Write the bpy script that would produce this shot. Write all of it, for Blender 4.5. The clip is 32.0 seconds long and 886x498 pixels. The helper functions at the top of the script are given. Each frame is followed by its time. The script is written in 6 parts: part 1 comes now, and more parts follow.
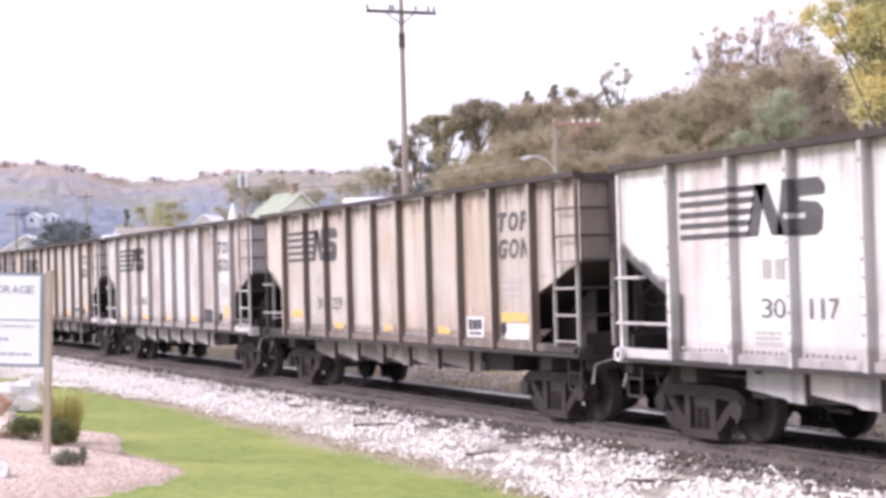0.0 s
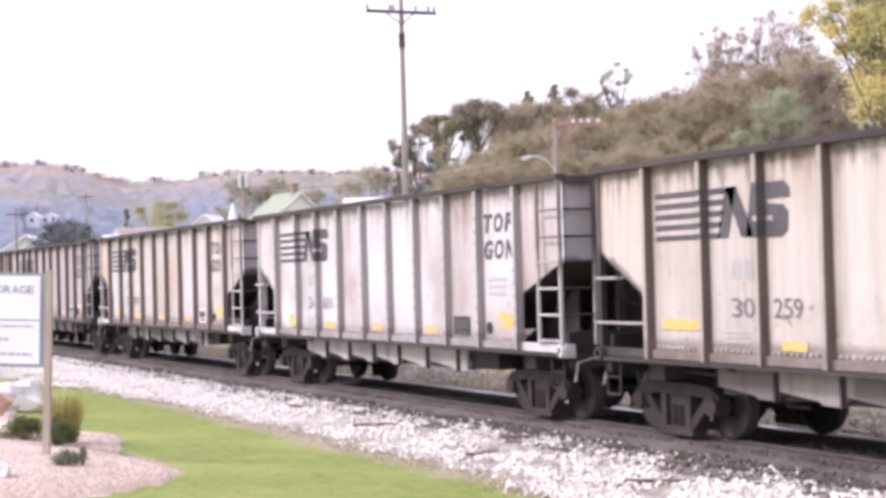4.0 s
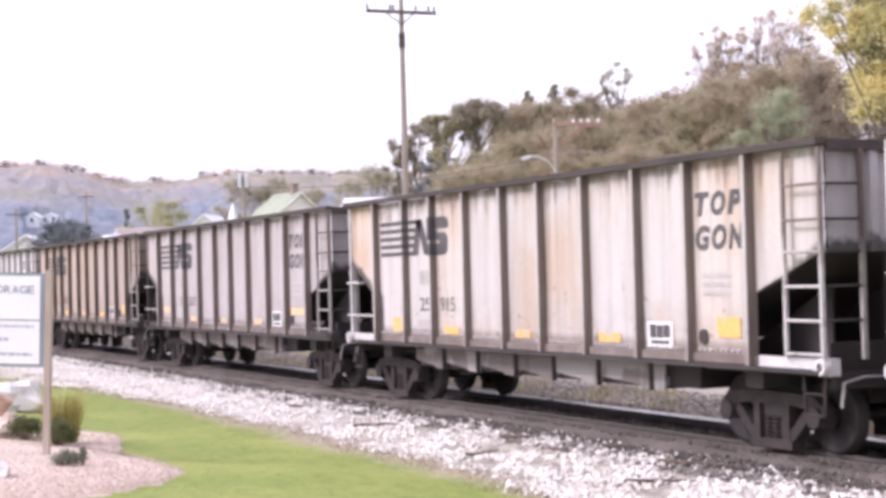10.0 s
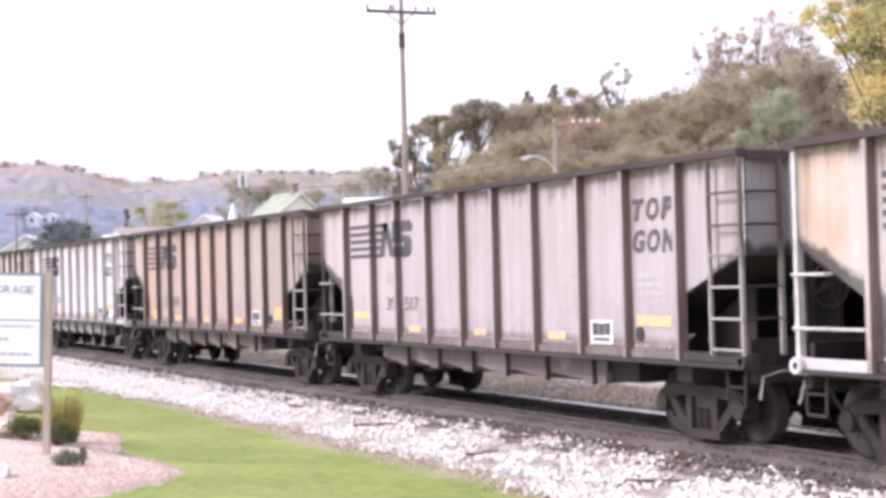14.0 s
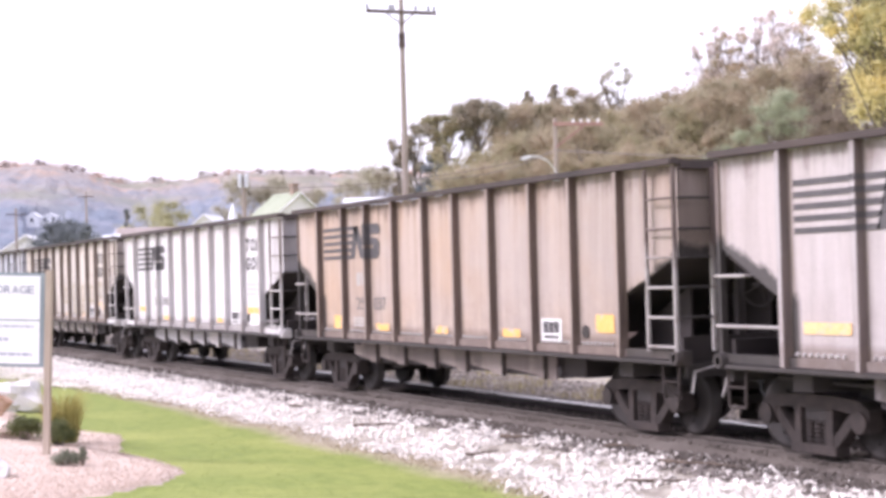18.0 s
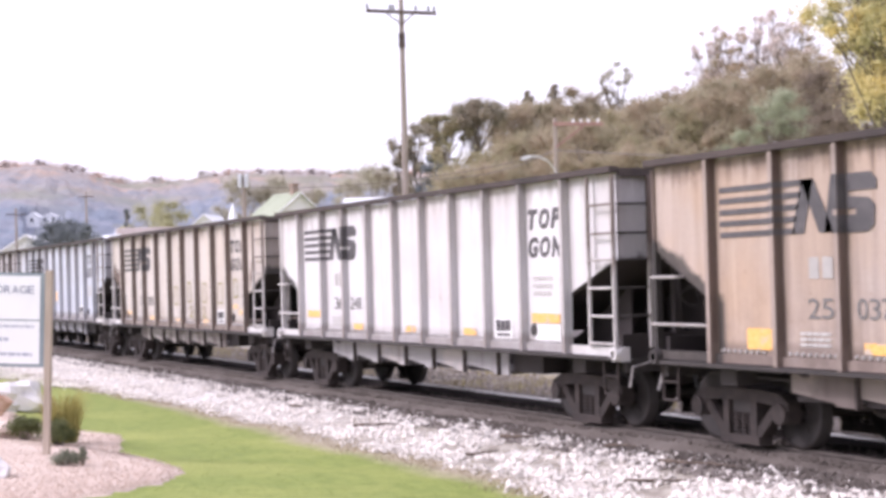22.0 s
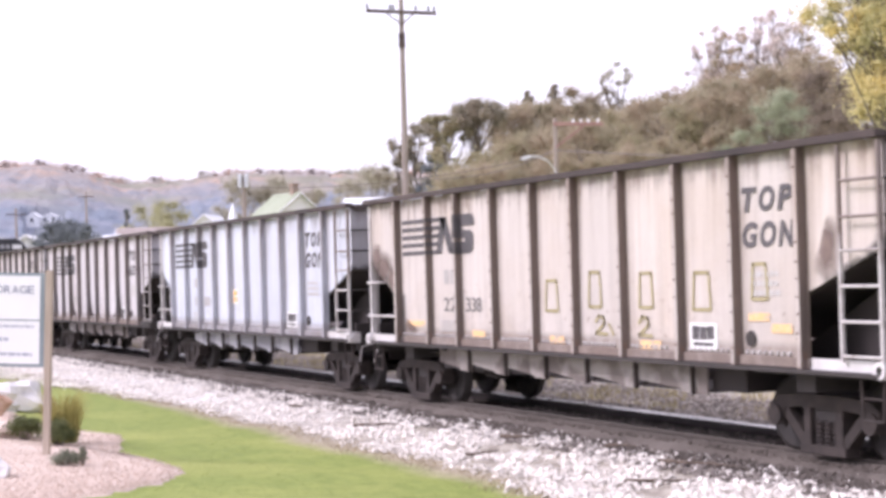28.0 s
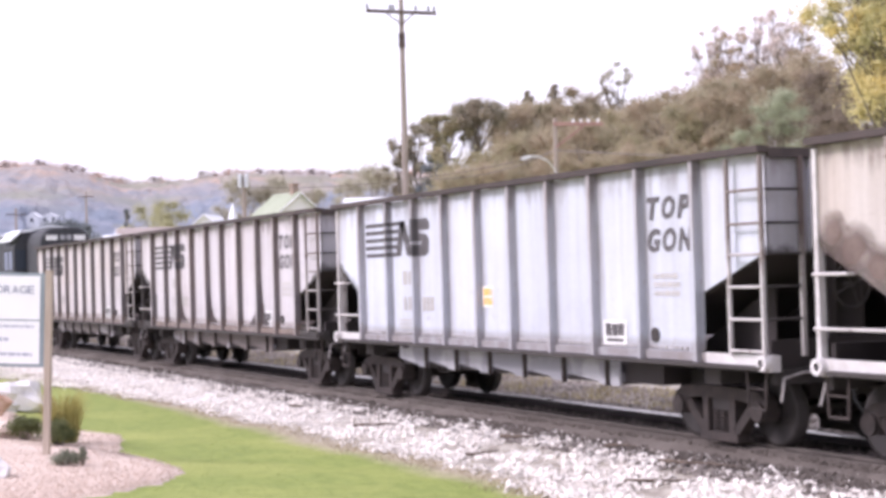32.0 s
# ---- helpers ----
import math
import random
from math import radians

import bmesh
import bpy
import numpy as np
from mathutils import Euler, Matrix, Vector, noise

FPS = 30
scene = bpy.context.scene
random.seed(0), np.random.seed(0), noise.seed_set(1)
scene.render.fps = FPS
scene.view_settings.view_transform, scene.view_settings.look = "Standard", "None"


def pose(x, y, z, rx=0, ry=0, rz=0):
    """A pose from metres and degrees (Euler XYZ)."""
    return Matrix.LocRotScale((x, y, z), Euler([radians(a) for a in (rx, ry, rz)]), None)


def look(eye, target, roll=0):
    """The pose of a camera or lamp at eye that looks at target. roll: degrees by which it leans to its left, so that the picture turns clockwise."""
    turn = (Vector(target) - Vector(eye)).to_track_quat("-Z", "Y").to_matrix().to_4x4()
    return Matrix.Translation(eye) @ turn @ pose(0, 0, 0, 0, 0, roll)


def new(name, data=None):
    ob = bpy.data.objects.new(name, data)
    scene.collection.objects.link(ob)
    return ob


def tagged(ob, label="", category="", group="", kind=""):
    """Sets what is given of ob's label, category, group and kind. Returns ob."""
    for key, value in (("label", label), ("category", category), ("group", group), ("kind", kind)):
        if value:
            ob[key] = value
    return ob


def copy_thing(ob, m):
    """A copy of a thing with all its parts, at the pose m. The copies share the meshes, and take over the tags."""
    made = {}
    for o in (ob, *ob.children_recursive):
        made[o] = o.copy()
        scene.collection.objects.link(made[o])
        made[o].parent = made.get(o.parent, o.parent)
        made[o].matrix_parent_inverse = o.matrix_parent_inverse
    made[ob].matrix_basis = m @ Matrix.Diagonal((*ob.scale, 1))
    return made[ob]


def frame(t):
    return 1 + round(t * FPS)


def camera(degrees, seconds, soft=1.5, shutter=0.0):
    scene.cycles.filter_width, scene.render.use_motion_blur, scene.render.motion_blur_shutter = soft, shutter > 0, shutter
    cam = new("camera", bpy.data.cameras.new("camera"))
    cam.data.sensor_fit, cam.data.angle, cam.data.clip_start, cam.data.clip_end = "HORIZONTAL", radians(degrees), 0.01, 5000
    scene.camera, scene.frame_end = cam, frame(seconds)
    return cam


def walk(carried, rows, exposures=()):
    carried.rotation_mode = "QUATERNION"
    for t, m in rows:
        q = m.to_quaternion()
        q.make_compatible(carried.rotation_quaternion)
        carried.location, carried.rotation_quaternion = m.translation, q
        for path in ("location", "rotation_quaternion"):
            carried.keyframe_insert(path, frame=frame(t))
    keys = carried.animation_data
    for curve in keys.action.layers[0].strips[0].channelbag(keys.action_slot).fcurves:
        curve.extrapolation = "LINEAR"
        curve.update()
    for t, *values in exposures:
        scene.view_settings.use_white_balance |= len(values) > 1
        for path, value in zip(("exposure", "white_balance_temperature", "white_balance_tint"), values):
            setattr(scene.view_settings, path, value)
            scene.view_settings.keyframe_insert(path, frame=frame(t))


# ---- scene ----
SECONDS = 32.0
cam = camera(31.16, SECONDS, soft=3.6, shutter=0.35)
EYE = Vector((0.0, -12.597, 2.307))
AIM = EYE + 100 * Vector((-math.sin(radians(64.704)) * math.cos(radians(0.945)),
                          math.cos(radians(64.704)) * math.cos(radians(0.945)), math.sin(radians(0.945))))
VIEW = look(EYE, AIM, -1.553)
walk(cam, [(0.0, VIEW), (SECONDS, VIEW)], exposures=[(t, stops, 6000, 27) for t, stops in (
    (0.0, 0.45), (3.0, 0.45), (6.0, 0.45), (8.0, 0.42), (12.0, 0.44), (14.0, 0.54), (17.0, 0.58), (19.0, 0.60), (21.0, 0.47), (22.0, 0.40), (24.0, 0.24), (28.0, 0.42), (SECONDS, 0.43))])

# ---- world and sun: bright, thinly overcast afternoon ----
SUN_ELEVATION, SUN_TURN = radians(40), radians(203)
world = bpy.data.worlds.new("world")
scene.world = world
world.use_nodes = True
wn, wl = world.node_tree.nodes, world.node_tree.links
wn.clear()
sky = wn.new("ShaderNodeTexSky")
sky.sky_type, sky.sun_disc = "NISHITA", False
sky.sun_elevation, sky.sun_rotation = SUN_ELEVATION, SUN_TURN
sky.air_density, sky.dust_density, sky.ozone_density = 1.0, 6.0, 1.0
pale = wn.new("ShaderNodeHueSaturation")
pale.inputs["Saturation"].default_value = 0.25
wl.new(sky.outputs[0], pale.inputs["Color"])
veil = wn.new("ShaderNodeMix")
veil.data_type = "RGBA"
veil.inputs[0].default_value = 0.75
veil.inputs[7].default_value = (9.2, 9.2, 9.4, 1)
wl.new(pale.outputs[0], veil.inputs[6])
back = wn.new("ShaderNodeBackground")
back.inputs["Strength"].default_value = 0.13
wl.new(veil.outputs[2], back.inputs["Color"])
wl.new(back.outputs[0], wn.new("ShaderNodeOutputWorld").inputs["Surface"])

sun_data = bpy.data.lights.new("sun", "SUN")
sun_data.energy, sun_data.angle, sun_data.color = 2.0, radians(12), (1.0, 0.95, 0.88)
sun = new("sun", sun_data)
sun.matrix_world = look((-20, -40, 60), Vector((-20, -40, 60)) - 50 * Vector((
    math.sin(SUN_TURN) * math.cos(SUN_ELEVATION), math.cos(SUN_TURN) * math.cos(SUN_ELEVATION), math.sin(SUN_ELEVATION))))


# ---- materials ----
def nodes_of(name, rough=0.6, metal=0.0):
    m = bpy.data.materials.new(name)
    m.use_nodes = True
    n, l = m.node_tree.nodes, m.node_tree.links
    b = n["Principled BSDF"]
    b.inputs["Roughness"].default_value = rough
    b.inputs["Metallic"].default_value = metal
    return m, n, l, b


def coords(n, l, scale=(1, 1, 1), shift=(0, 0, 0)):
    tc, mp = n.new("ShaderNodeTexCoord"), n.new("ShaderNodeMapping")
    mp.inputs["Scale"].default_value = scale
    mp.inputs["Location"].default_value = shift
    l.new(tc.outputs["Object"], mp.inputs["Vector"])
    return mp.outputs[0]


def noise_of(n, l, vector, scale, detail=4, rough=0.6):
    t = n.new("ShaderNodeTexNoise")
    t.inputs["Scale"].default_value, t.inputs["Detail"].default_value, t.inputs["Roughness"].default_value = scale, detail, rough
    l.new(vector, t.inputs["Vector"])
    return t.outputs["Fac"]


def ranged(n, l, value, a, b, c=0.0, d=1.0):
    r = n.new("ShaderNodeMapRange")
    for i, v in enumerate((a, b, c, d)):
        r.inputs[i + 1].default_value = v
    l.new(value, r.inputs[0])
    return r.outputs[0]


def times(n, l, a, b, how="MULTIPLY"):
    m = n.new("ShaderNodeMath")
    m.operation = how
    for i, v in enumerate((a, b)):
        if isinstance(v, (int, float)):
            m.inputs[i].default_value = v
        else:
            l.new(v, m.inputs[i])
    return m.outputs[0]


def blend(n, l, fac, a, b, how="MIX"):
    m = n.new("ShaderNodeMix")
    m.data_type, m.blend_type = "RGBA", how
    for i, v in ((0, fac), (6, a), (7, b)):
        if isinstance(v, (int, float)):
            m.inputs[i].default_value = v
        elif isinstance(v, tuple):
            m.inputs[i].default_value = (*v[:3], 1)
        else:
            l.new(v, m.inputs[i])
    return m.outputs[2]


def bumped(n, l, b, value, strength, distance=0.01):
    k = n.new("ShaderNodeBump")
    k.inputs["Strength"].default_value, k.inputs["Distance"].default_value = strength, distance
    l.new(value, k.inputs["Height"])
    l.new(k.outputs[0], b.inputs["Normal"])


def surface(name, c1, c2, scale=8.0, rough=0.7, metal=0.0, bump=0.2, stretch=(1, 1, 1), pick="", spread=0.25, coarse=0.12, depth=0.01):
    """Two colours mixed by grain and by larger stains; pick: 'object' or 'island' adds a variation from piece to piece."""
    m, n, l, b = nodes_of(name, rough, metal)
    v = coords(n, l, stretch)
    fine, big = noise_of(n, l, v, scale, 6), noise_of(n, l, v, scale * coarse, 4)
    mix = times(n, l, times(n, l, fine, 0.55), times(n, l, big, 0.55), "ADD")
    col = blend(n, l, ranged(n, l, mix, 0.38, 0.72), c1, c2)
    if pick:
        if pick == "object":
            rnd = n.new("ShaderNodeObjectInfo").outputs["Random"]
        else:
            rnd = n.new("ShaderNodeNewGeometry").outputs["Random Per Island"]
        hs = n.new("ShaderNodeHueSaturation")
        l.new(ranged(n, l, rnd, 0, 1, 1 - spread, 1 + spread), hs.inputs["Value"])
        l.new(col, hs.inputs["Color"])
        col = hs.outputs[0]
    l.new(col, b.inputs["Base Color"])
    l.new(ranged(n, l, fine, 0.2, 0.8, max(rough - 0.12, 0.05), min(rough + 0.12, 1)), b.inputs["Roughness"])
    if bump:
        bumped(n, l, b, fine, bump, depth)
    return m


def wagon_paint(name, base, rust, rusting, dirt, dirtiness, seed):
    """Old wagon paint: rust that runs down from the top rail, grime in streaks and splashes, fine grain."""
    m, n, l, b = nodes_of(name, 0.62)
    sh = (seed * 3.7, seed * 1.3, seed * 0.9)
    plain, tall = coords(n, l, (1, 1, 1), sh), coords(n, l, (5.5, 5.5, 0.32), sh)
    tc = n.new("ShaderNodeTexCoord")
    sep = n.new("ShaderNodeSeparateXYZ")
    l.new(tc.outputs["Object"], sep.inputs[0])
    z = sep.outputs[2]
    streak = noise_of(n, l, tall, 1.0, 7, 0.65)
    cloud = noise_of(n, l, plain, 0.45, 4, 0.55)
    grain = noise_of(n, l, plain, 26, 5, 0.6)
    blot = noise_of(n, l, plain, 2.6, 6, 0.7)
    runs = times(n, l, ranged(n, l, z, 2.5, 3.75, 0.05, 0.9), ranged(n, l, streak, 0.47, 0.68))
    wash = times(n, l, ranged(n, l, cloud, 0.45, 0.64), 0.9)
    each = n.new("ShaderNodeObjectInfo").outputs["Random"]
    whole = times(n, l, ranged(n, l, each, 0.60, 1.0, 0.0, 0.6), ranged(n, l, streak, 0.30, 0.60, 0.45, 1.0))
    f_rust = times(n, l, times(n, l, times(n, l, runs, wash, "ADD"), whole, "ADD"), rusting)
    splash = times(n, l, ranged(n, l, z, 2.1, 1.15, 0.0, 0.8), ranged(n, l, blot, 0.42, 0.66))
    f_dirt = times(n, l, times(n, l, splash, ranged(n, l, streak, 0.40, 0.72, 0.0, 0.8), "ADD"), dirtiness)
    col = blend(n, l, f_rust, base, rust)
    col = blend(n, l, f_dirt, col, dirt)
    dust = times(n, l, ranged(n, l, times(n, l, z, times(n, l, blot, 0.12), "ADD"), 1.47, 1.37, 0.0, 1.0), ranged(n, l, blot, 0.26, 0.52, 0.35, 1.0))
    col = blend(n, l, times(n, l, dust, min(0.80, 0.06 + 1.9 * dirtiness)), col, (0.165, 0.122, 0.104))
    scab = times(n, l, ranged(n, l, noise_of(n, l, plain, 7.0, 3, 0.5), 0.66, 0.72), ranged(n, l, z, 2.6, 1.2, 0.1, 0.9))
    col = blend(n, l, times(n, l, scab, min(1.0, 0.3 + rusting)), col, (0.20, 0.12, 0.085))
    # soot and rust that drip from the top rail, and grime held beside the ribs
    drip = times(n, l, ranged(n, l, times(n, l, z, times(n, l, streak, 1.1), "ADD"), 3.92, 4.18), ranged(n, l, blot, 0.36, 0.58, 0.2, 1.0))
    col = blend(n, l, times(n, l, drip, min(0.9, 0.18 + 0.9 * dirtiness + 0.4 * rusting)), col, (0.105, 0.070, 0.060))
    own = n.new("ShaderNodeSeparateXYZ")
    l.new(tc.outputs["Generated"], own.inputs[0])
    beside = times(n, l, times(n, l, own.outputs[0], 0.5, "PINGPONG"), 1.3)
    lee = times(n, l, ranged(n, l, times(n, l, beside, times(n, l, streak, -0.35), "ADD"), 0.07, -0.13), ranged(n, l, cloud, 0.36, 0.62, 0.3, 1.0))
    col = blend(n, l, times(n, l, lee, min(0.85, 0.25 + 1.2 * dirtiness)), col, (0.17, 0.125, 0.10))
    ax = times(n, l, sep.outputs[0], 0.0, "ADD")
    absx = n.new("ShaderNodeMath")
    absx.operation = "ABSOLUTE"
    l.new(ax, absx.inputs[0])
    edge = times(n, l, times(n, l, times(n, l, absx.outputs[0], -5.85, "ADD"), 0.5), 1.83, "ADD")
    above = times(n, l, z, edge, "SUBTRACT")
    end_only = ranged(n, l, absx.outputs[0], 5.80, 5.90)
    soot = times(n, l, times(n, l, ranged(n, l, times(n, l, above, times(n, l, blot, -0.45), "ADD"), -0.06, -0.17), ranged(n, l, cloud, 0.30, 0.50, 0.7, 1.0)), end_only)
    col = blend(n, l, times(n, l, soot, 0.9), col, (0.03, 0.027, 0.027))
    hs = n.new("ShaderNodeHueSaturation")
    l.new(times(n, l, ranged(n, l, n.new("ShaderNodeObjectInfo").outputs["Random"], 0, 1, 0.90, 1.05),
                ranged(n, l, grain, 0.3, 0.7, 0.95, 1.04)), hs.inputs["Value"])
    l.new(col, hs.inputs["Color"])
    l.new(hs.outputs[0], b.inputs["Base Color"])
    l.new(ranged(n, l, blot, 0.3, 0.7, 0.5, 0.8), b.inputs["Roughness"])
    bumped(n, l, b, times(n, l, grain, blot, "ADD"), 0.12, 0.006)
    return m


def patchy_paint(name, clean, grimy, seed):
    """Lower side panels: mostly grime, with some panels and patches where the paint still shows."""
    m, n, l, b = nodes_of(name, 0.75)
    v = coords(n, l, (1, 1, 1), (seed * 2.3, seed, 0))
    tall = coords(n, l, (4, 4, 0.5), (seed, 0, 0))
    each = n.new("ShaderNodeObjectInfo").outputs["Random"]
    patch_, streak = noise_of(n, l, v, 1.4, 4, 0.5), noise_of(n, l, tall, 1.0, 6)
    shows = ranged(n, l, times(n, l, times(n, l, each, 0.30), patch_, "ADD"), 0.66, 0.74)
    col = blend(n, l, times(n, l, shows, 0.85), grimy, clean)
    col = blend(n, l, ranged(n, l, streak, 0.5, 0.75, 0.0, 0.5), col, (0.07, 0.052, 0.045))
    l.new(col, b.inputs["Base Color"])
    bumped(n, l, b, patch_, 0.1, 0.006)
    return m


def plain(name, c, rough=0.6, metal=0.0, spread=0.12):
    return surface(name, tuple(v * (1 - spread) for v in c), tuple(min(v * (1 + spread), 1) for v in c), 14, rough, metal, 0.08)


# ---- mesh helpers ----
def add_box(bm, x0, x1, y0, y1, z0, z1, m=None):
    vs = [bm.verts.new(Vector((x, y, z)) if m is None else m @ Vector((x, y, z))) for z in (z0, z1) for y in (y0, y1) for x in (x0, x1)]
    for f in ((0, 2, 3, 1), (4, 5, 7, 6), (0, 1, 5, 4), (2, 6, 7, 3), (0, 4, 6, 2), (1, 3, 7, 5)):
        bm.faces.new([vs[i] for i in f])
    return vs


def add_tube(bm, p, q, r, r2=None, sides=8, caps=True):
    p, q = Vector(p), Vector(q)
    r2 = r if r2 is None else r2
    d = (q - p).normalized()
    a = d.orthogonal().normalized()
    b = d.cross(a)
    ring = []
    for c, k in ((p, r), (q, r2)):
        ring.append([bm.verts.new(c + k * (math.cos(t) * a + math.sin(t) * b)) for t in [2 * math.pi * i / sides for i in range(sides)]])
    for i in range(sides):
        j = (i + 1) % sides
        bm.faces.new((ring[0][i], ring[0][j], ring[1][j], ring[1][i]))
    if caps:
        bm.faces.new(ring[0][::-1]), bm.faces.new(ring[1])


def add_beam(bm, p, q, w, h, up=(0, 1, 0)):
    """A square bar from p to q, w along up and h across."""
    p, q, up = Vector(p), Vector(q), Vector(up)
    d = (q - p).normalized()
    a = (up - up.dot(d) * d).normalized()
    b = d.cross(a)
    r = [[bm.verts.new(c + s * a * w / 2 + t * b * h / 2) for s, t in ((-1, -1), (1, -1), (1, 1), (-1, 1))] for c in (p, q)]
    for i in range(4):
        j = (i + 1) % 4
        bm.faces.new((r[0][i], r[0][j], r[1][j], r[1][i]))
    bm.faces.new(r[0][::-1]), bm.faces.new(r[1])


def add_path(bm, pts, r, sides=6):
    for a, b in zip(pts, pts[1:]):
        add_tube(bm, a, b, r, sides=sides)


def add_prism(bm, outline, y0, y1):
    """An outline in x and z, given thickness along y."""
    a = [bm.verts.new((x, y0, z)) for x, z in outline]
    b = [bm.verts.new((x, y1, z)) for x, z in outline]
    n = len(outline)
    for i in range(n):
        j = (i + 1) % n
        bm.faces.new((a[i], a[j], b[j], b[i]))
    bm.faces.new(a[::-1]), bm.faces.new(b)


def soften(bm, width=0.01):
    edges = [e for e in bm.edges if len(e.link_faces) == 2 and e.calc_face_angle(0) > 0.6]
    bmesh.ops.bevel(bm, geom=edges, offset=width, segments=1, affect="EDGES", clamp_overlap=True)


def finish(name, bm, material, smooth=False):
    bmesh.ops.recalc_face_normals(bm, faces=bm.faces[:])
    me = bpy.data.meshes.new(name)
    bm.to_mesh(me)
    bm.free()
    if material:
        me.materials.append(material)
    if smooth:
        me.shade_smooth()
    return me


def part(name, bm, material, parent=None, label="", smooth=False):
    """Links a bmesh as one mesh object under a thing or a part."""
    ob = new(name, finish(name, bm, material, smooth))
    ob.parent = parent
    return tagged(ob, label)


def from_arrays(name, verts, faces, material, smooth=False):
    me = bpy.data.meshes.new(name)
    me.from_pydata(np.asarray(verts).tolist(), [], np.asarray(faces).tolist())
    me.materials.append(material)
    if smooth:
        me.shade_smooth()
    return me


store, size_of = {}, [0]


def shared(key, name, material, parent, build, label="", smooth=False):
    """An object on a mesh that is built once for each key; the material is the object's own."""
    key = (key, size_of[0])
    if key not in store:
        bm = bmesh.new()
        build(bm)
        store[key] = finish(name, bm, material, smooth)
    ob = new(name, store[key])
    ob.parent = parent
    ob.material_slots[0].link = "OBJECT"
    ob.material_slots[0].material = material
    return tagged(ob, label)


letters = {}


def letter_mesh(text, slant=0.0, fat=0.0):
    """Flat text of the built-in font, in the unit square of x and z."""
    if (text, slant, fat) not in letters:
        cu = bpy.data.curves.new("text", "FONT")
        cu.body, cu.shear, cu.offset = text, slant, fat
        ob = bpy.data.objects.new("text", cu)
        scene.collection.objects.link(ob)
        dg = bpy.context.evaluated_depsgraph_get()
        me = bpy.data.meshes.new_from_object(ob.evaluated_get(dg))
        co = np.array([v.co for v in me.vertices])
        fs = [tuple(p.vertices) for p in me.polygons]
        bpy.data.objects.remove(ob)
        lo, hi = co.min(0), co.max(0)
        letters[(text, slant, fat)] = ((co - lo) / np.maximum(hi - lo, 1e-6), fs)
    return letters[(text, slant, fat)]


def add_text(bm, text, x0, x1, y, z0, z1, slant=0.0, fat=0.0):
    co, fs = letter_mesh(text, slant, fat)
    vs = [bm.verts.new((x0 + c[0] * (x1 - x0), y, z0 + c[1] * (z1 - z0))) for c in co]
    for f in fs:
        try:
            bm.faces.new([vs[i] for i in f])
        except ValueError:
            pass


def write(name, text, x0, x1, y, z0, z1, slant, fat, material, parent, label=""):
    """One part for each character, in equal steps; a one is narrow."""
    step = (x1 - x0) / (len(text) - 0.12)
    for i, c in enumerate(text):
        a, w = x0 + i * step, 0.88 * step
        if c in "1I":
            a, w = a + 0.30 * w, 0.36 * w
        bm = bmesh.new()
        add_text(bm, c, a, a + w, y, z0, z1, slant, fat)
        part(name, bm, material, parent, label)
# ---- the lie of the land ----
def ramp(v, a, b):
    t = np.clip((v - a) / (b - a), 0, 1)
    return t * t * (3 - 2 * t)


def bed_edge(x):
    """Where the pale stone gives way to the lawn."""
    return -3.05 - 0.5 * ramp(x, -22, -14) - 1.6 * ramp(-x, 33, 50) + 0.12 * np.sin(x * 0.9) + 0.08 * np.sin(x * 2.3 + 1)


def land(x, y):
    x, y = np.asarray(x, float), np.asarray(y, float)
    z = -0.2 - 0.16 * ramp(-y, 1.0, 3.2) - 0.2 * ramp(y, 2.6, 4.2)
    z = z + 0.22 * ramp(-y, 4.5, 9.0) + 0.45 * ramp(-y, 9.0, 13.0)
    z = z + 0.6 * ramp(y, 8, 20) + 1.8 * ramp(y, 20, 45)
    # the wooded slope, and the ridge beyond the town
    z = z + 9.0 * ramp(y, 34, 75) * ramp(x, -150, -115) + 25 * ramp(y, 60, 160) * ramp(x, -150, -90)
    far, turn = np.hypot(x, y), np.degrees(np.arctan2(y, -x))
    crest = np.interp(turn, [-20, 0, 8.6, 10.2, 11.6, 13.0, 15, 17.1, 22, 40, 90], [40, 48, 53, 54, 50, 44, 45, 48.5, 46.5, 44, 30])
    z = z + ramp(far, 330, 830) * crest * (x < 0)
    return z




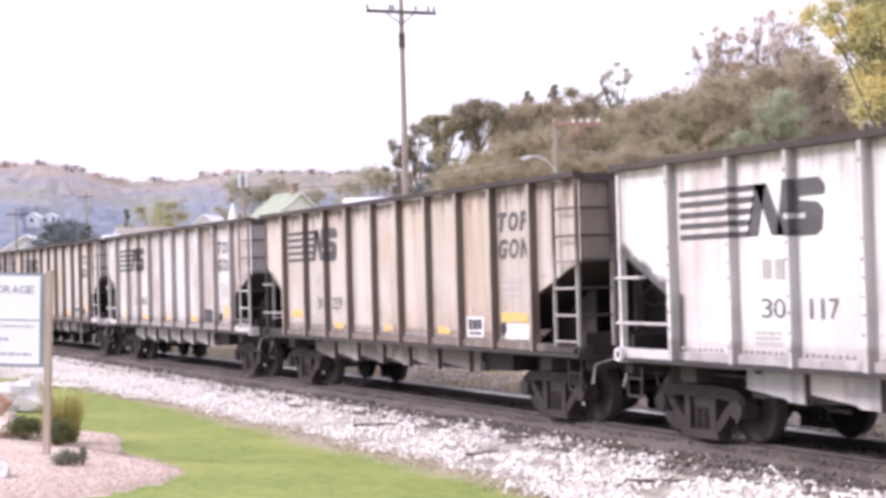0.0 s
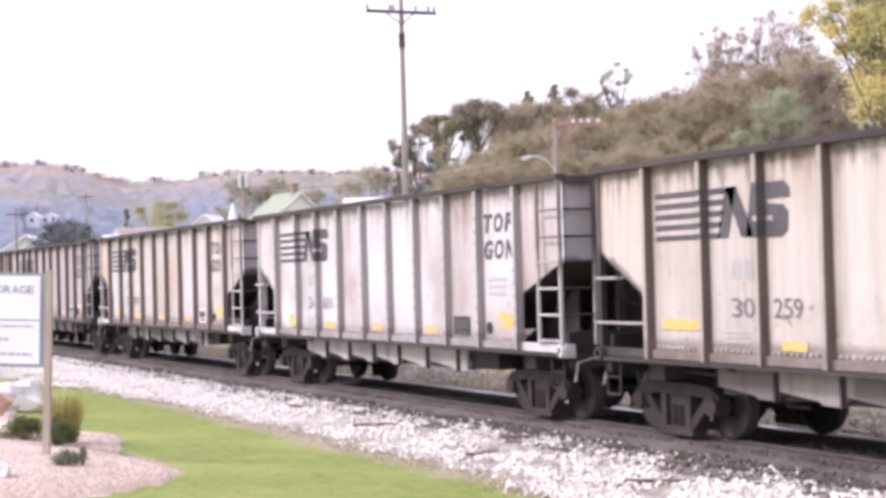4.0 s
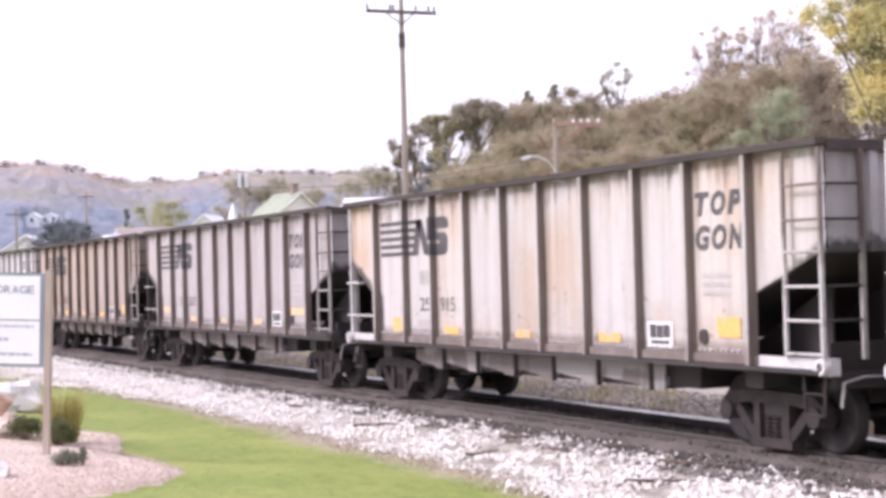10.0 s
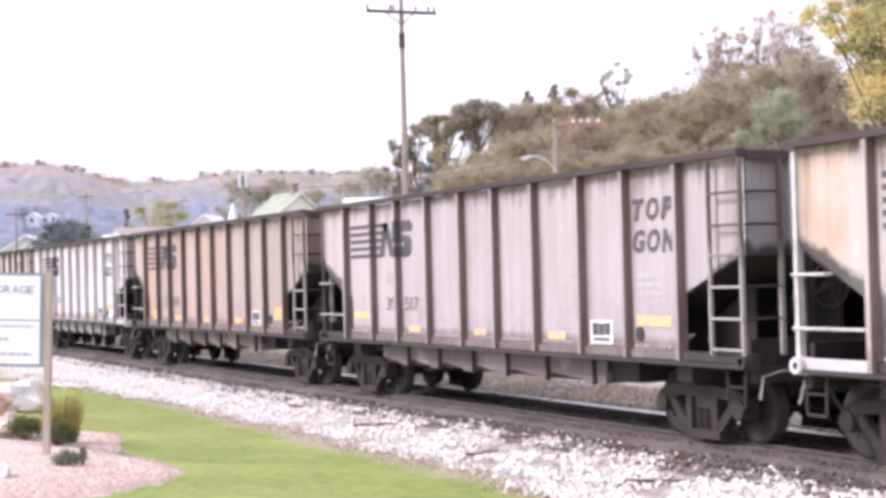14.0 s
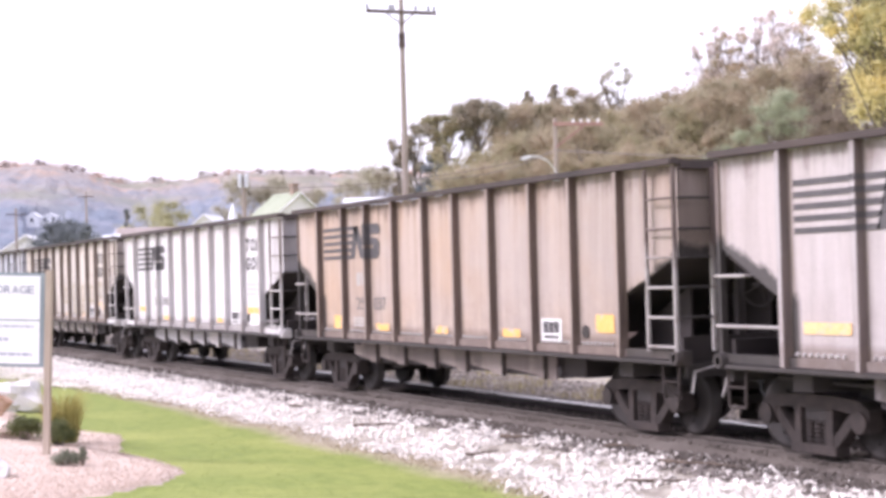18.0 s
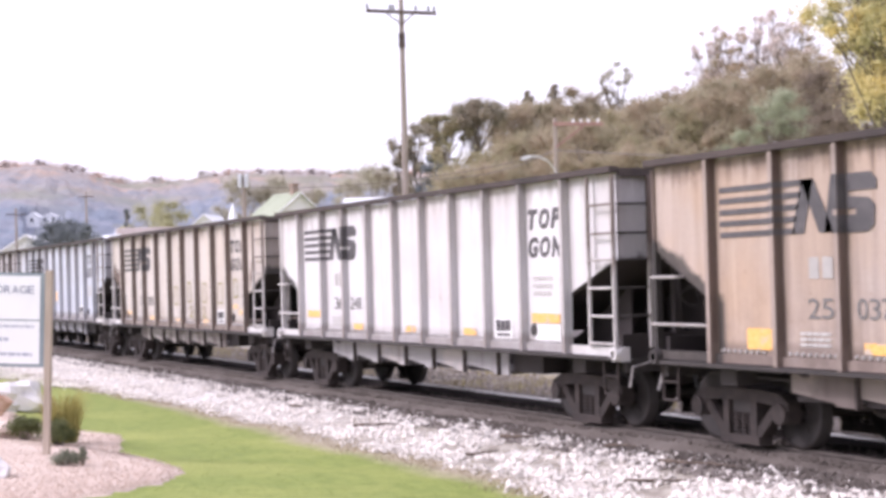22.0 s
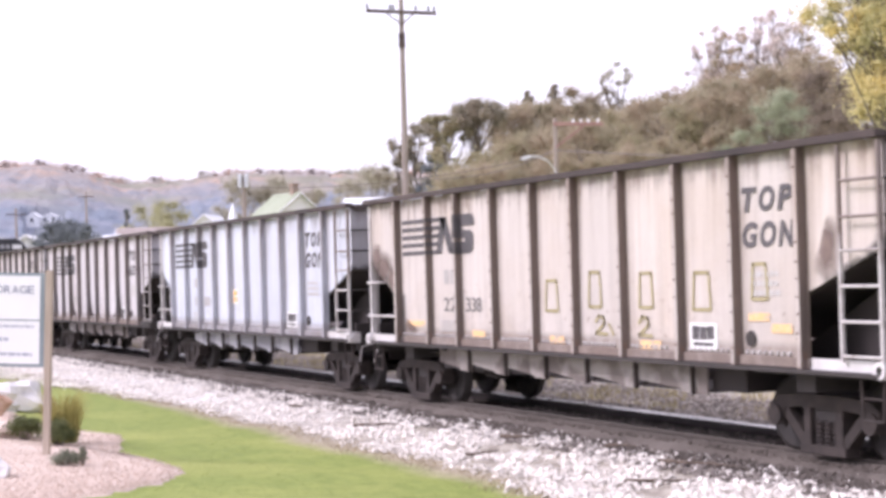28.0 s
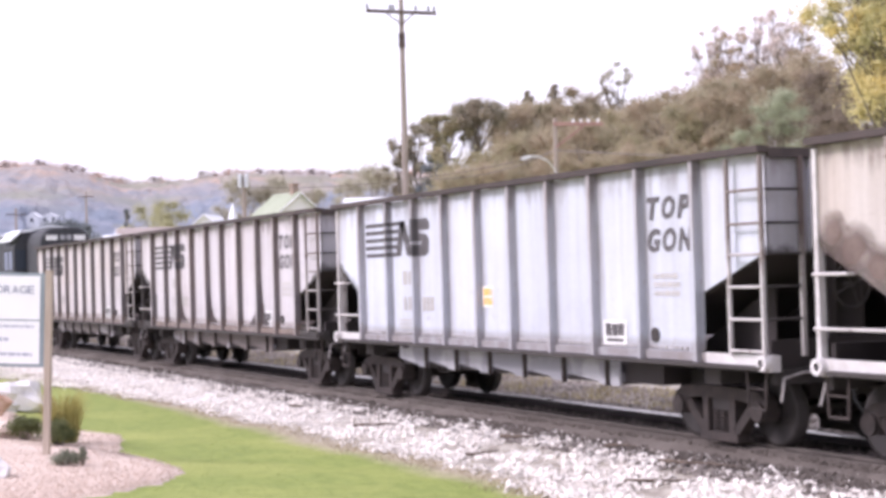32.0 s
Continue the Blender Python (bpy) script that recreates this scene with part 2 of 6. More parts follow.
def ground_material():
    """Lawn towards the camera, grit and straw beyond the line, woods far off with haze in their colour."""
    m, n, l, b = nodes_of("ground", 0.95)
    v = coords(n, l)
    sep = n.new("ShaderNodeSeparateXYZ")
    l.new(v, sep.inputs[0])
    fine, big = noise_of(n, l, v, 5, 7), noise_of(n, l, v, 0.35, 4)
    lawn = blend(n, l, ranged(n, l, fine, 0.3, 0.7), (0.150, 0.195, 0.034), (0.240, 0.285, 0.062))
    lawn = blend(n, l, ranged(n, l, big, 0.45, 0.7), lawn, (0.29, 0.315, 0.080))
    grit = blend(n, l, ranged(n, l, fine, 0.35, 0.65), (0.20, 0.17, 0.14), (0.48, 0.44, 0.38))
    powder = blend(n, l, ranged(n, l, fine, 0.35, 0.65), (0.42, 0.39, 0.37), (0.66, 0.62, 0.58))
    worn = ranged(n, l, times(n, l, sep.outputs[0], times(n, l, times(n, l, big, -0.5, "ADD"), 14), "ADD"), -26, -32)
    pale_grit = blend(n, l, worn, grit, powder)
    straw = blend(n, l, ranged(n, l, big, 0.48, 0.62), grit, (0.34, 0.285, 0.19))
    dark = blend(n, l, ranged(n, l, fine, 0.3, 0.7), (0.11, 0.098, 0.093), (0.23, 0.208, 0.197))
    town = blend(n, l, ranged(n, l, fine, 0.3, 0.7), (0.28, 0.285, 0.13), (0.40, 0.385, 0.21))
    y = times(n, l, sep.outputs[1], times(n, l, times(n, l, big, -0.5, "ADD"), 1.2), "ADD")
    dry = blend(n, l, ranged(n, l, fine, 0.3, 0.7), (0.24, 0.20, 0.14), (0.42, 0.36, 0.26))
    col = blend(n, l, ranged(n, l, y, -3.9, -3.35), lawn, dry)
    col = blend(n, l, ranged(n, l, y, -3.3, -2.9), col, pale_grit)
    col = blend(n, l, ranged(n, l, y, -1.2, -0.8), col, dark)
    col = blend(n, l, ranged(n, l, y, 2.3, 2.6), col, straw)
    col = blend(n, l, ranged(n, l, y, 9, 13), col, town)
    far = n.new("ShaderNodeVectorMath")
    far.operation = "LENGTH"
    l.new(v, far.inputs[0])
    # distance haze put into the wood colours: blue-grey low, warmer high
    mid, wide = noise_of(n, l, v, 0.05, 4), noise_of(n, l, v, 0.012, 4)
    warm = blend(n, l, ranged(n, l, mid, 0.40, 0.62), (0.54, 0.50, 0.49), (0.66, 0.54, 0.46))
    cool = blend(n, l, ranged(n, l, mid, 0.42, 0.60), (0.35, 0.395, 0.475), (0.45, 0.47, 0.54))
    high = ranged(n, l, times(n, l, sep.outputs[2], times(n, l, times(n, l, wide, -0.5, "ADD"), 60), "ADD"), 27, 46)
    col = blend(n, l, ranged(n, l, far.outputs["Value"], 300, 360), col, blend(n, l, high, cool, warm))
    l.new(col, b.inputs["Base Color"])
    bumped(n, l, b, fine, 0.25, 0.02)
    return m


def graded(spans):
    out = []
    for a, b, step in spans:
        out += list(np.arange(a, b, step))
    return np.array(out + [spans[-1][1]])


gx = graded([(-1500, -400, 50), (-400, -130, 15), (-130, -70, 3), (-70, -5, 0.6), (-5, 60, 5), (60, 600, 60)])
gy = graded([(-600, -60, 60), (-60, -16, 4), (-16, 8, 0.4), (8, 80, 3), (80, 200, 15), (200, 1100, 50)])
GX, GY = np.meshgrid(gx, gy, indexing="ij")
GZ = land(GX, GY)
near = (GX > -75) & (GX < 0) & (np.abs(GY + 4) < 12)
GZ = GZ + np.where(near, 0.003 * np.sin(GX * 3.1 + GY * 2.2) * np.sin(GY * 4.7 - GX), 0)
idx = np.arange(GX.size).reshape(GX.shape)
quads = np.stack([idx[:-1, :-1], idx[1:, :-1], idx[1:, 1:], idx[:-1, 1:]], -1).reshape(-1, 4)
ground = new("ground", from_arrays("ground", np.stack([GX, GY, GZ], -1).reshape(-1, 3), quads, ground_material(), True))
tagged(ground, "lawn, stony strip and town ground in one sheet", "ground", kind="structure")

# ---- track ----
mat_rail = surface("rail_steel", (0.035, 0.028, 0.026), (0.075, 0.06, 0.055), 9, 0.7, 0.2, 0.1)
mat_dusty = surface("dusty_rail_steel", (0.070, 0.058, 0.051), (0.135, 0.113, 0.100), 9, 0.85, 0.0, 0.1)
mat_tread = surface("rail_head", (0.58, 0.55, 0.53), (0.80, 0.77, 0.74), 20, 0.30, 1.0, 0.0, (0.05, 1, 1))
mat_tie = surface("creosoted_tie", (0.048, 0.041, 0.039), (0.110, 0.097, 0.091), 6, 0.9, 0, 0.5, (1, 0.2, 1), "object")
RAIL = [(-0.07, -0.185), (0.07, -0.185), (0.07, -0.165), (0.012, -0.14), (0.012, -0.045), (0.036, -0.035), (0.036, -0.006),
        (-0.036, -0.006), (-0.036, -0.035), (-0.012, -0.045), (-0.012, -0.14), (-0.07, -0.165)]
for side, y in (("near", 0.0), ("far", 1.505)):
    bm = bmesh.new()
    a = [bm.verts.new((-420, y + u, w)) for u, w in RAIL]
    b = [bm.verts.new((60, y + u, w)) for u, w in RAIL]
    for i in range(len(RAIL)):
        j = (i + 1) % len(RAIL)
        bm.faces.new((a[i], a[j], b[j], b[i]))
    bm.faces.new(a[::-1]), bm.faces.new(b)
    near = side == "near"
    rail = part("rail", bm, mat_dusty if near else mat_rail)
    tagged(rail, "dust-brown steel rail half sunk in cinders" if near else "worn steel rail with a bright head on dark sleepers", "rail", "rails of the track", "structure")
    bm = bmesh.new()
    if near:
        add_box(bm, -420, 60, y - 0.030, y + 0.033, -0.005, 0.0)
    else:
        # the inner face of the head is worn aslant and bright by the flanges
        edge = [(-0.0425, -0.031), (-0.0385, -0.003), (-0.034, 0.0), (0.033, 0.0), (0.033, -0.0055), (-0.0362, -0.0055), (-0.0362, -0.031)]
        rings = [[bm.verts.new((x, y + u, w)) for u, w in edge] for x in (-420, 60)]
        for i in range(len(edge)):
            j = (i + 1) % len(edge)
            bm.faces.new((rings[0][i], rings[0][j], rings[1][j], rings[1][i]))
    part("rail_head", bm, mat_dusty if near else mat_tread, rail, "dust-dulled running surface" if near else "polished running surface")
bm = bmesh.new()
add_box(bm, -0.115, 0.115, -1.3, 1.3, -0.17, 0.0)
soften(bm, 0.012)
tie_mesh = finish("sleeper", bm, mat_tie)
track_bed = tagged(new("track_bed"), "creosoted timber sleepers sunk in dark ballast", "track", kind="structure")
rnd = random.Random(4)
for i in range(170):
    ob = new("sleeper", tie_mesh)
    ob.parent = track_bed
    ob.matrix_local = pose(-88 + i * 0.53 + rnd.uniform(-0.03, 0.03), 0.7525 + rnd.uniform(-0.05, 0.05), -0.196, 0, rnd.uniform(-0.4, 0.4), rnd.uniform(-1.2, 1.2))


# ---- loose stone, one joined heap of many stones a strip ----
def stones(name, xs, ys, count, sizes, material, label, lift=0.0, seed=1, keep=None):
    r = np.random.RandomState(seed)
    # more stones towards the near end, where single ones can be told
    t = r.rand(count) ** 1.7
    x = xs[1] + (xs[0] - xs[1]) * t
    y = r.uniform(ys[0], ys[1], count)
    if keep is not None:
        k = keep(x, y, r)
        x, y = x[k], y[k]
    n = len(x)
    s = r.uniform(sizes[0], sizes[1], n) * (1 + 0.2 * np.clip((-x - 25) / 40, 0, 1) + 0.4 * np.clip((x + 34) / 18, 0, 1))
    base = np.array([(1, 0, 0), (-1, 0, 0), (0, 1, 0), (0, -1, 0), (0, 0, 1), (0, 0, -1)], float)
    tri = np.array([(0, 2, 4), (2, 1, 4), (1, 3, 4), (3, 0, 4), (2, 0, 5), (1, 2, 5), (3, 1, 5), (0, 3, 5)])
    v = base[None] * r.uniform(0.55, 1.15, (n, 6, 1)) + r.uniform(-0.3, 0.3, (n, 6, 3))
    q = r.normal(size=(n, 4))
    q /= np.linalg.norm(q, axis=1)[:, None]
    w, a, b, c = q.T
    R = np.stack([1 - 2 * (b * b + c * c), 2 * (a * b - c * w), 2 * (a * c + b * w), 2 * (a * b + c * w), 1 - 2 * (a * a + c * c), 2 * (b * c - a * w),
                  2 * (a * c - b * w), 2 * (b * c + a * w), 1 - 2 * (a * a + b * b)], -1).reshape(n, 3, 3)
    v = np.einsum("nij,nkj->nki", R, v) * s[:, None, None]
    z = land(x, y) + s * r.uniform(0.0, 0.6, n) + lift
    v = v + np.stack([x, y, z], -1)[:, None]
    f = (tri[None] + 6 * np.arange(n)[:, None, None]).reshape(-1, 3)
    ob = new(name, from_arrays(name, v.reshape(-1, 3), f, material))
    return tagged(ob, label, "gravel", kind="stuff")


mat_stone = surface("pale_limestone", (0.56, 0.515, 0.47), (0.91, 0.865, 0.815), 12, 0.9, 0, 0.3, pick="island", spread=0.27)
mat_sooty = surface("sooty_ballast", (0.150, 0.128, 0.115), (0.29, 0.254, 0.234), 12, 0.9, 0, 0.3, pick="island", spread=0.28)
mat_cinder = surface("brown_cinders", (0.090, 0.074, 0.064), (0.165, 0.139, 0.122), 16, 0.95, 0, 0.5, pick="island", spread=0.16, coarse=0.05, depth=0.02)
mat_grey = surface("grey_ballast", (0.20, 0.170, 0.153), (0.46, 0.408, 0.374), 12, 0.9, 0, 0.3, pick="island", spread=0.34, coarse=0.03)


def patch(x, y):
    """Broad smooth waves, for bare places among the stones."""
    return np.sin(x * 1.7 + 2.1 * np.sin(y * 1.3)) * np.sin(y * 2.9 + 1.4 * np.sin(x * 0.8)) + 0.4 * np.sin(x * 4.3 + y * 5.1)


def on_pale(x, y, r):
    bare = 0.72 * ramp(x, -30, -19) * ramp(y, -2.9, -0.9)
    return (patch(x, y) < 0.62 - bare + r.normal(0, 0.2, len(x))) & (y > bed_edge(x) + r.normal(0, 0.12, len(x))) & (y < -0.76 + 0.25 * np.sin(x * 0.55) + r.normal(0, 0.16, len(x)))


stones("pale_ballast", (-95, -8), (-5.4, -0.4), 80000, (0.014, 0.046), mat_stone, "pale limestone ballast spread along the line", seed=3, keep=on_pale)
stones("sooty_ballast", (-80, -8), (-1.6, 2.4), 34000, (0.018, 0.042), mat_sooty, "oily dark ballast packed round the sleepers", seed=5, lift=0.0)


def cinder_bank():
    """Fine cinders and dust heaped against the near rail, thinning out over the sleeper ends."""
    xs, ys = np.linspace(-85, -8, 620), np.linspace(-1.15, -0.05, 12)
    X, Y = np.meshgrid(xs, ys, indexing="ij")
    reach = 0.10 * np.sin(X * 0.9) + 0.07 * np.sin(X * 2.7 + 1) + 0.05 * np.sin(X * 6.1)
    r = np.random.RandomState(23)
    Z = land(X, Y) - 0.02 + 0.172 * ramp(Y + reach * (Y < -0.2), -0.95, -0.16) + r.normal(0, 0.006, X.shape)
    n = len(ys)
    i = (np.arange(len(xs) - 1)[:, None] * n + np.arange(n - 1)[None]).reshape(-1)
    faces = np.stack([i, i + n, i + n + 1, i + 1], -1)
    ob = new("cinder_bank", from_arrays("cinder_bank", np.stack([X, Y, Z], -1).reshape(-1, 3), faces, mat_cinder, True))
    tagged(ob, "brown cinders and dust heaped against the near rail", "cinders", kind="stuff")


cinder_bank()
stones("spilled_cinders", (-70, -8), (-1.1, -0.5), 7000, (0.012, 0.028), mat_cinder, "cinders spilled over the sleeper ends", seed=15, lift=0.045)
stones("banked_cinders", (-70, -8), (-0.5, -0.06), 4200, (0.010, 0.022), mat_cinder, "small cinders lying on the dusty bank", seed=19, lift=0.132)
stones("scattered_ballast", (-80, -8), (-1.5, -0.35), 1900, (0.015, 0.035), mat_stone, "pale stones strewn over the oily ballast", seed=9, lift=0.02)
stones("far_ballast", (-95, -8), (2.1, 7.0), 24000, (0.025, 0.06), mat_grey, "grey loose ballast beyond the rails", seed=7)
# ---- the coal train ----
def run(t):
    """Metres that the train has gone since the start; its pace wavers a little."""
    return 3.74912 * t - 0.0215485 * t ** 2 + 8.7757e-4 * t ** 3 - 1.35354e-5 * t ** 4


FIRST, PITCH, STEP = -18.94, 15.475, 1.316
HALF = 5.5 * STEP
SLACK = [-0.15, 0.06, 0.15, -0.02, 0.0, -0.10, 0.15, -0.05, 0.2, 0.0, 0.1]
LEFT = [0.1, 0.11, 0.28, 0.20, 0.05, 0.10, 0.19, 0.20, 0.28, 0.38, 0.42]
TRACK_Y = 0.7525
SHEET, POST, SILL = 1.515, 1.632, 1.2
POSTS = [1.3 * (i + 1) for i in range(10)]


# two makes of wagon, with their ribs at uneven steps: places of the corner, ten ribs, the ladder and the other corner
NOMINAL = [1.3 * i for i in range(11)] + [13.5, 14.3]
LONG = [-0.19, 1.17, 2.53, 3.72, 5.06, 6.42, 7.67, 9.01, 10.42, 11.67, 12.99, 13.77, 14.45]
SHORT = [-0.19, 1.13, 2.46, 3.66, 4.91, 6.19, 7.41, 8.67, 9.94, 11.20, 12.55, 13.33, 14.02]
MAKE = [LONG, SHORT, SHORT, LONG, LONG, LONG, SHORT, LONG, SHORT, LONG, LONG]
GRID = LONG


def use_make(make):
    global GRID, HALF
    GRID, HALF = make, make[-1] / 2
    size_of[0] = make[-1]


def U(u):
    """Place along the wagon from its middle; eleven panels count 1.3 each."""
    return float(np.interp(u, NOMINAL, GRID)) - HALF


mat_frame = surface("grimy_underframe", (0.028, 0.024, 0.024), (0.066, 0.056, 0.053), 5, 0.85, 0.0, 0.3)
# near-black colours with the shade of the wagon's recesses put in
mat_slope = surface("shade_black_sheet", (0.024, 0.0175, 0.018), (0.048, 0.036, 0.036), 4, 0.85, 0, 0.15)
mat_black = surface("shade_black_paint", (0.020, 0.015, 0.0155), (0.040, 0.031, 0.031), 4, 0.75, 0, 0.15)
mat_cast = surface("rusty_cast_steel", (0.020, 0.016, 0.015), (0.078, 0.060, 0.055), 7, 0.85, 0.1, 0.35)
mat_wheel = surface("wheel_steel", (0.018, 0.015, 0.0145), (0.050, 0.042, 0.040), 8, 0.7, 0.2, 0.2)
mat_chord = surface("top_rail_steel", (0.034, 0.026, 0.026), (0.105, 0.078, 0.072), 3, 0.75, 0.1, 0.2, (0.4, 1, 1))
mat_mark = surface("lettering_black", (0.055, 0.051, 0.056), (0.13, 0.118, 0.124), 6, 0.65, 0, 0.05)
mat_fade = surface("faded_lettering", (0.34, 0.32, 0.31), (0.47, 0.445, 0.43), 6, 0.7, 0, 0.05)
mat_faint = surface("faint_stencil", (0.44, 0.42, 0.41), (0.56, 0.535, 0.52), 6, 0.7, 0, 0.05)
mat_ink = surface("worn_stencil_ink", (0.11, 0.105, 0.105), (0.24, 0.225, 0.22), 7, 0.7, 0, 0.05)


def worn_yellow(name, fresh, dusty, left_over):
    """Reflective strip, partly worn and dusted over in ragged blots."""
    m, n, l, b = nodes_of(name, 0.55)
    v = coords(n, l)
    blot, fine = noise_of(n, l, v, 5.5, 5, 0.65), noise_of(n, l, v, 22, 4)
    col = blend(n, l, ranged(n, l, fine, 0.3, 0.7), fresh, dusty)
    col = blend(n, l, ranged(n, l, blot, left_over, left_over + 0.10), col, (0.52, 0.43, 0.36))
    l.new(col, b.inputs["Base Color"])
    bumped(n, l, b, fine, 0.05, 0.003)
    return m


mat_yellow = worn_yellow("reflector_yellow", (0.82, 0.40, 0.08), (0.88, 0.54, 0.20), 0.53)
mat_yellow_pale = worn_yellow("faded_reflector", (0.78, 0.45, 0.17), (0.83, 0.58, 0.33), 0.50)
mat_white = surface("stencil_white", (0.70, 0.69, 0.69), (0.84, 0.83, 0.83), 6, 0.6, 0, 0.05)
mat_bright = surface("bright_white_steel", (0.42, 0.38, 0.37), (0.80, 0.78, 0.78), 4, 0.55, 0.0, 0.15)
mat_bare = surface("bare_white_rail", (0.24, 0.20, 0.185), (0.66, 0.64, 0.64), 5, 0.55, 0.1, 0.15)
mat_spray = surface("olive_spray_paint", (0.30, 0.255, 0.13), (0.42, 0.365, 0.22), 7, 0.7, 0, 0.05)


def two_tone_ladder(name, top, low):
    """Grimy ladder steel, brown on its upper rungs and paler on its lower ones."""
    m, n, l, b = nodes_of(name, 0.6)
    v = coords(n, l)
    sep = n.new("ShaderNodeSeparateXYZ")
    l.new(v, sep.inputs[0])
    blot = noise_of(n, l, v, 7, 5)
    low_mix = ranged(n, l, times(n, l, sep.outputs[2], times(n, l, blot, 0.6), "ADD"), 3.0, 2.5)
    col = blend(n, l, low_mix, top, low)
    col = blend(n, l, ranged(n, l, blot, 0.55, 0.75), col, (0.16, 0.11, 0.09))
    l.new(col, b.inputs["Base Color"])
    bumped(n, l, b, blot, 0.15, 0.005)
    return m


mat_ladder = two_tone_ladder("brown_ladder_steel", (0.12, 0.088, 0.078), (0.38, 0.35, 0.34))
mat_ladder_pale = two_tone_ladder("pale_ladder_steel", (0.20, 0.16, 0.145), (0.54, 0.51, 0.50))
mat_hose = plain("rubber_hose", (0.03, 0.03, 0.03), 0.7)


def panel_outline(i):
    a, b = 1.3 * i, 1.3 * (i + 1)
    if i == 0:
        return [(U(a) + 0.02, 2.56), (U(b), 1.83), (U(b), 3.69), (U(a) + 0.02, 3.69)]
    if i == 10:
        return [(U(a), 1.97), (U(b) - 0.03, 2.50), (U(b) - 0.03, 3.69), (U(a), 3.69)]
    return [(U(a), SILL), (U(b), SILL), (U(b), 3.69), (U(a), 3.69)]


def build_panel(i, side, seed):
    def build(bm):
        r = random.Random(seed * 50 + i)
        a, b, c, d = [Vector((x, 0, z)) for x, z in panel_outline(i)]
        nx, nz = 6, 8
        grid = []
        for j in range(nz + 1):
            row = []
            for k in range(nx + 1):
                u, v = k / nx, j / nz
                p = (a * (1 - u) + b * u) * (1 - v) + (d * (1 - u) + c * u) * v
                bulge = 0.010 * math.sin(math.pi * u) * math.sin(math.pi * v) * (0.4 + 0.6 * r.random()) + r.uniform(-0.0015, 0.0015)
                row.append(bm.verts.new((p.x, side * (SHEET + bulge), p.z)))
            grid.append(row)
        for j in range(nz):
            for k in range(nx):
                bm.faces.new((grid[j][k], grid[j][k + 1], grid[j + 1][k + 1], grid[j + 1][k]))
        geom = bmesh.ops.extrude_face_region(bm, geom=bm.faces[:])["geom"]
        for v in geom:
            if isinstance(v, bmesh.types.BMVert):
                v.co.y = side * (SHEET - 0.025)
    return build


def build_post(side):
    def build(bm):
        # a pressed hat section, narrower at its outer face, with feet flared on the sill
        r = random.Random(3)
        prof = [(-0.070, SHEET - 0.01), (-0.068, SHEET + 0.008), (-0.048, SHEET + 0.012), (-0.040, POST), (0.040, POST), (0.048, SHEET + 0.012), (0.068, SHEET + 0.008), (0.070, SHEET - 0.01)]
        rings = []
        for z in (1.09, 1.2, 1.55, 2.0, 2.5, 3.0, 3.45, 3.697):
            k = 1.15 if z < 1.15 else 1.0
            rings.append([bm.verts.new((x * k + r.uniform(-0.006, 0.006), side * (y + r.uniform(-0.004, 0.004)), z)) for x, y in prof])
        for a, b in zip(rings, rings[1:]):
            for i in range(7):
                bm.faces.new((a[i], a[i + 1], b[i + 1], b[i]))
        bm.faces.new(rings[0]), bm.faces.new(rings[-1])
    return build


def build_face(side):
    def build(bm):
        add_box(bm, -0.039, 0.039, min(side * (POST - 0.004), side * (POST + 0.006)), max(side * (POST - 0.004), side * (POST + 0.006)), 1.10, 3.692)
    return build


mat_rusty_bolt = surface("rusty_bolt", (0.07, 0.045, 0.035), (0.16, 0.10, 0.075), 9, 0.85, 0, 0.2)


def build_bolts(seed):
    def build(bm):
        r = random.Random(seed + 70)
        for i in range(11):
            if r.random() < 0.8:
                z, x = 1.3 + i * 0.215 + r.uniform(-0.02, 0.02), r.uniform(-0.012, 0.016)
                add_tube(bm, (x, -(POST + 0.004), z), (x, -(POST + 0.018), z), r.uniform(0.013, 0.022), 0.011, 6)
    return build


def clip(poly, x0, x1):
    for bound, sign in ((x0, 1), (x1, -1)):
        out = []
        for (ax, az), (bx, bz) in zip(poly, poly[1:] + poly[:1]):
            ina, inb = (ax - bound) * sign >= 0, (bx - bound) * sign >= 0
            if ina:
                out.append((ax, az))
            if ina != inb:
                t = (bound - ax) / (bx - ax)
                out.append((bound, az + t * (bz - az)))
        poly = out
        if len(poly) < 3:
            return []
    return poly


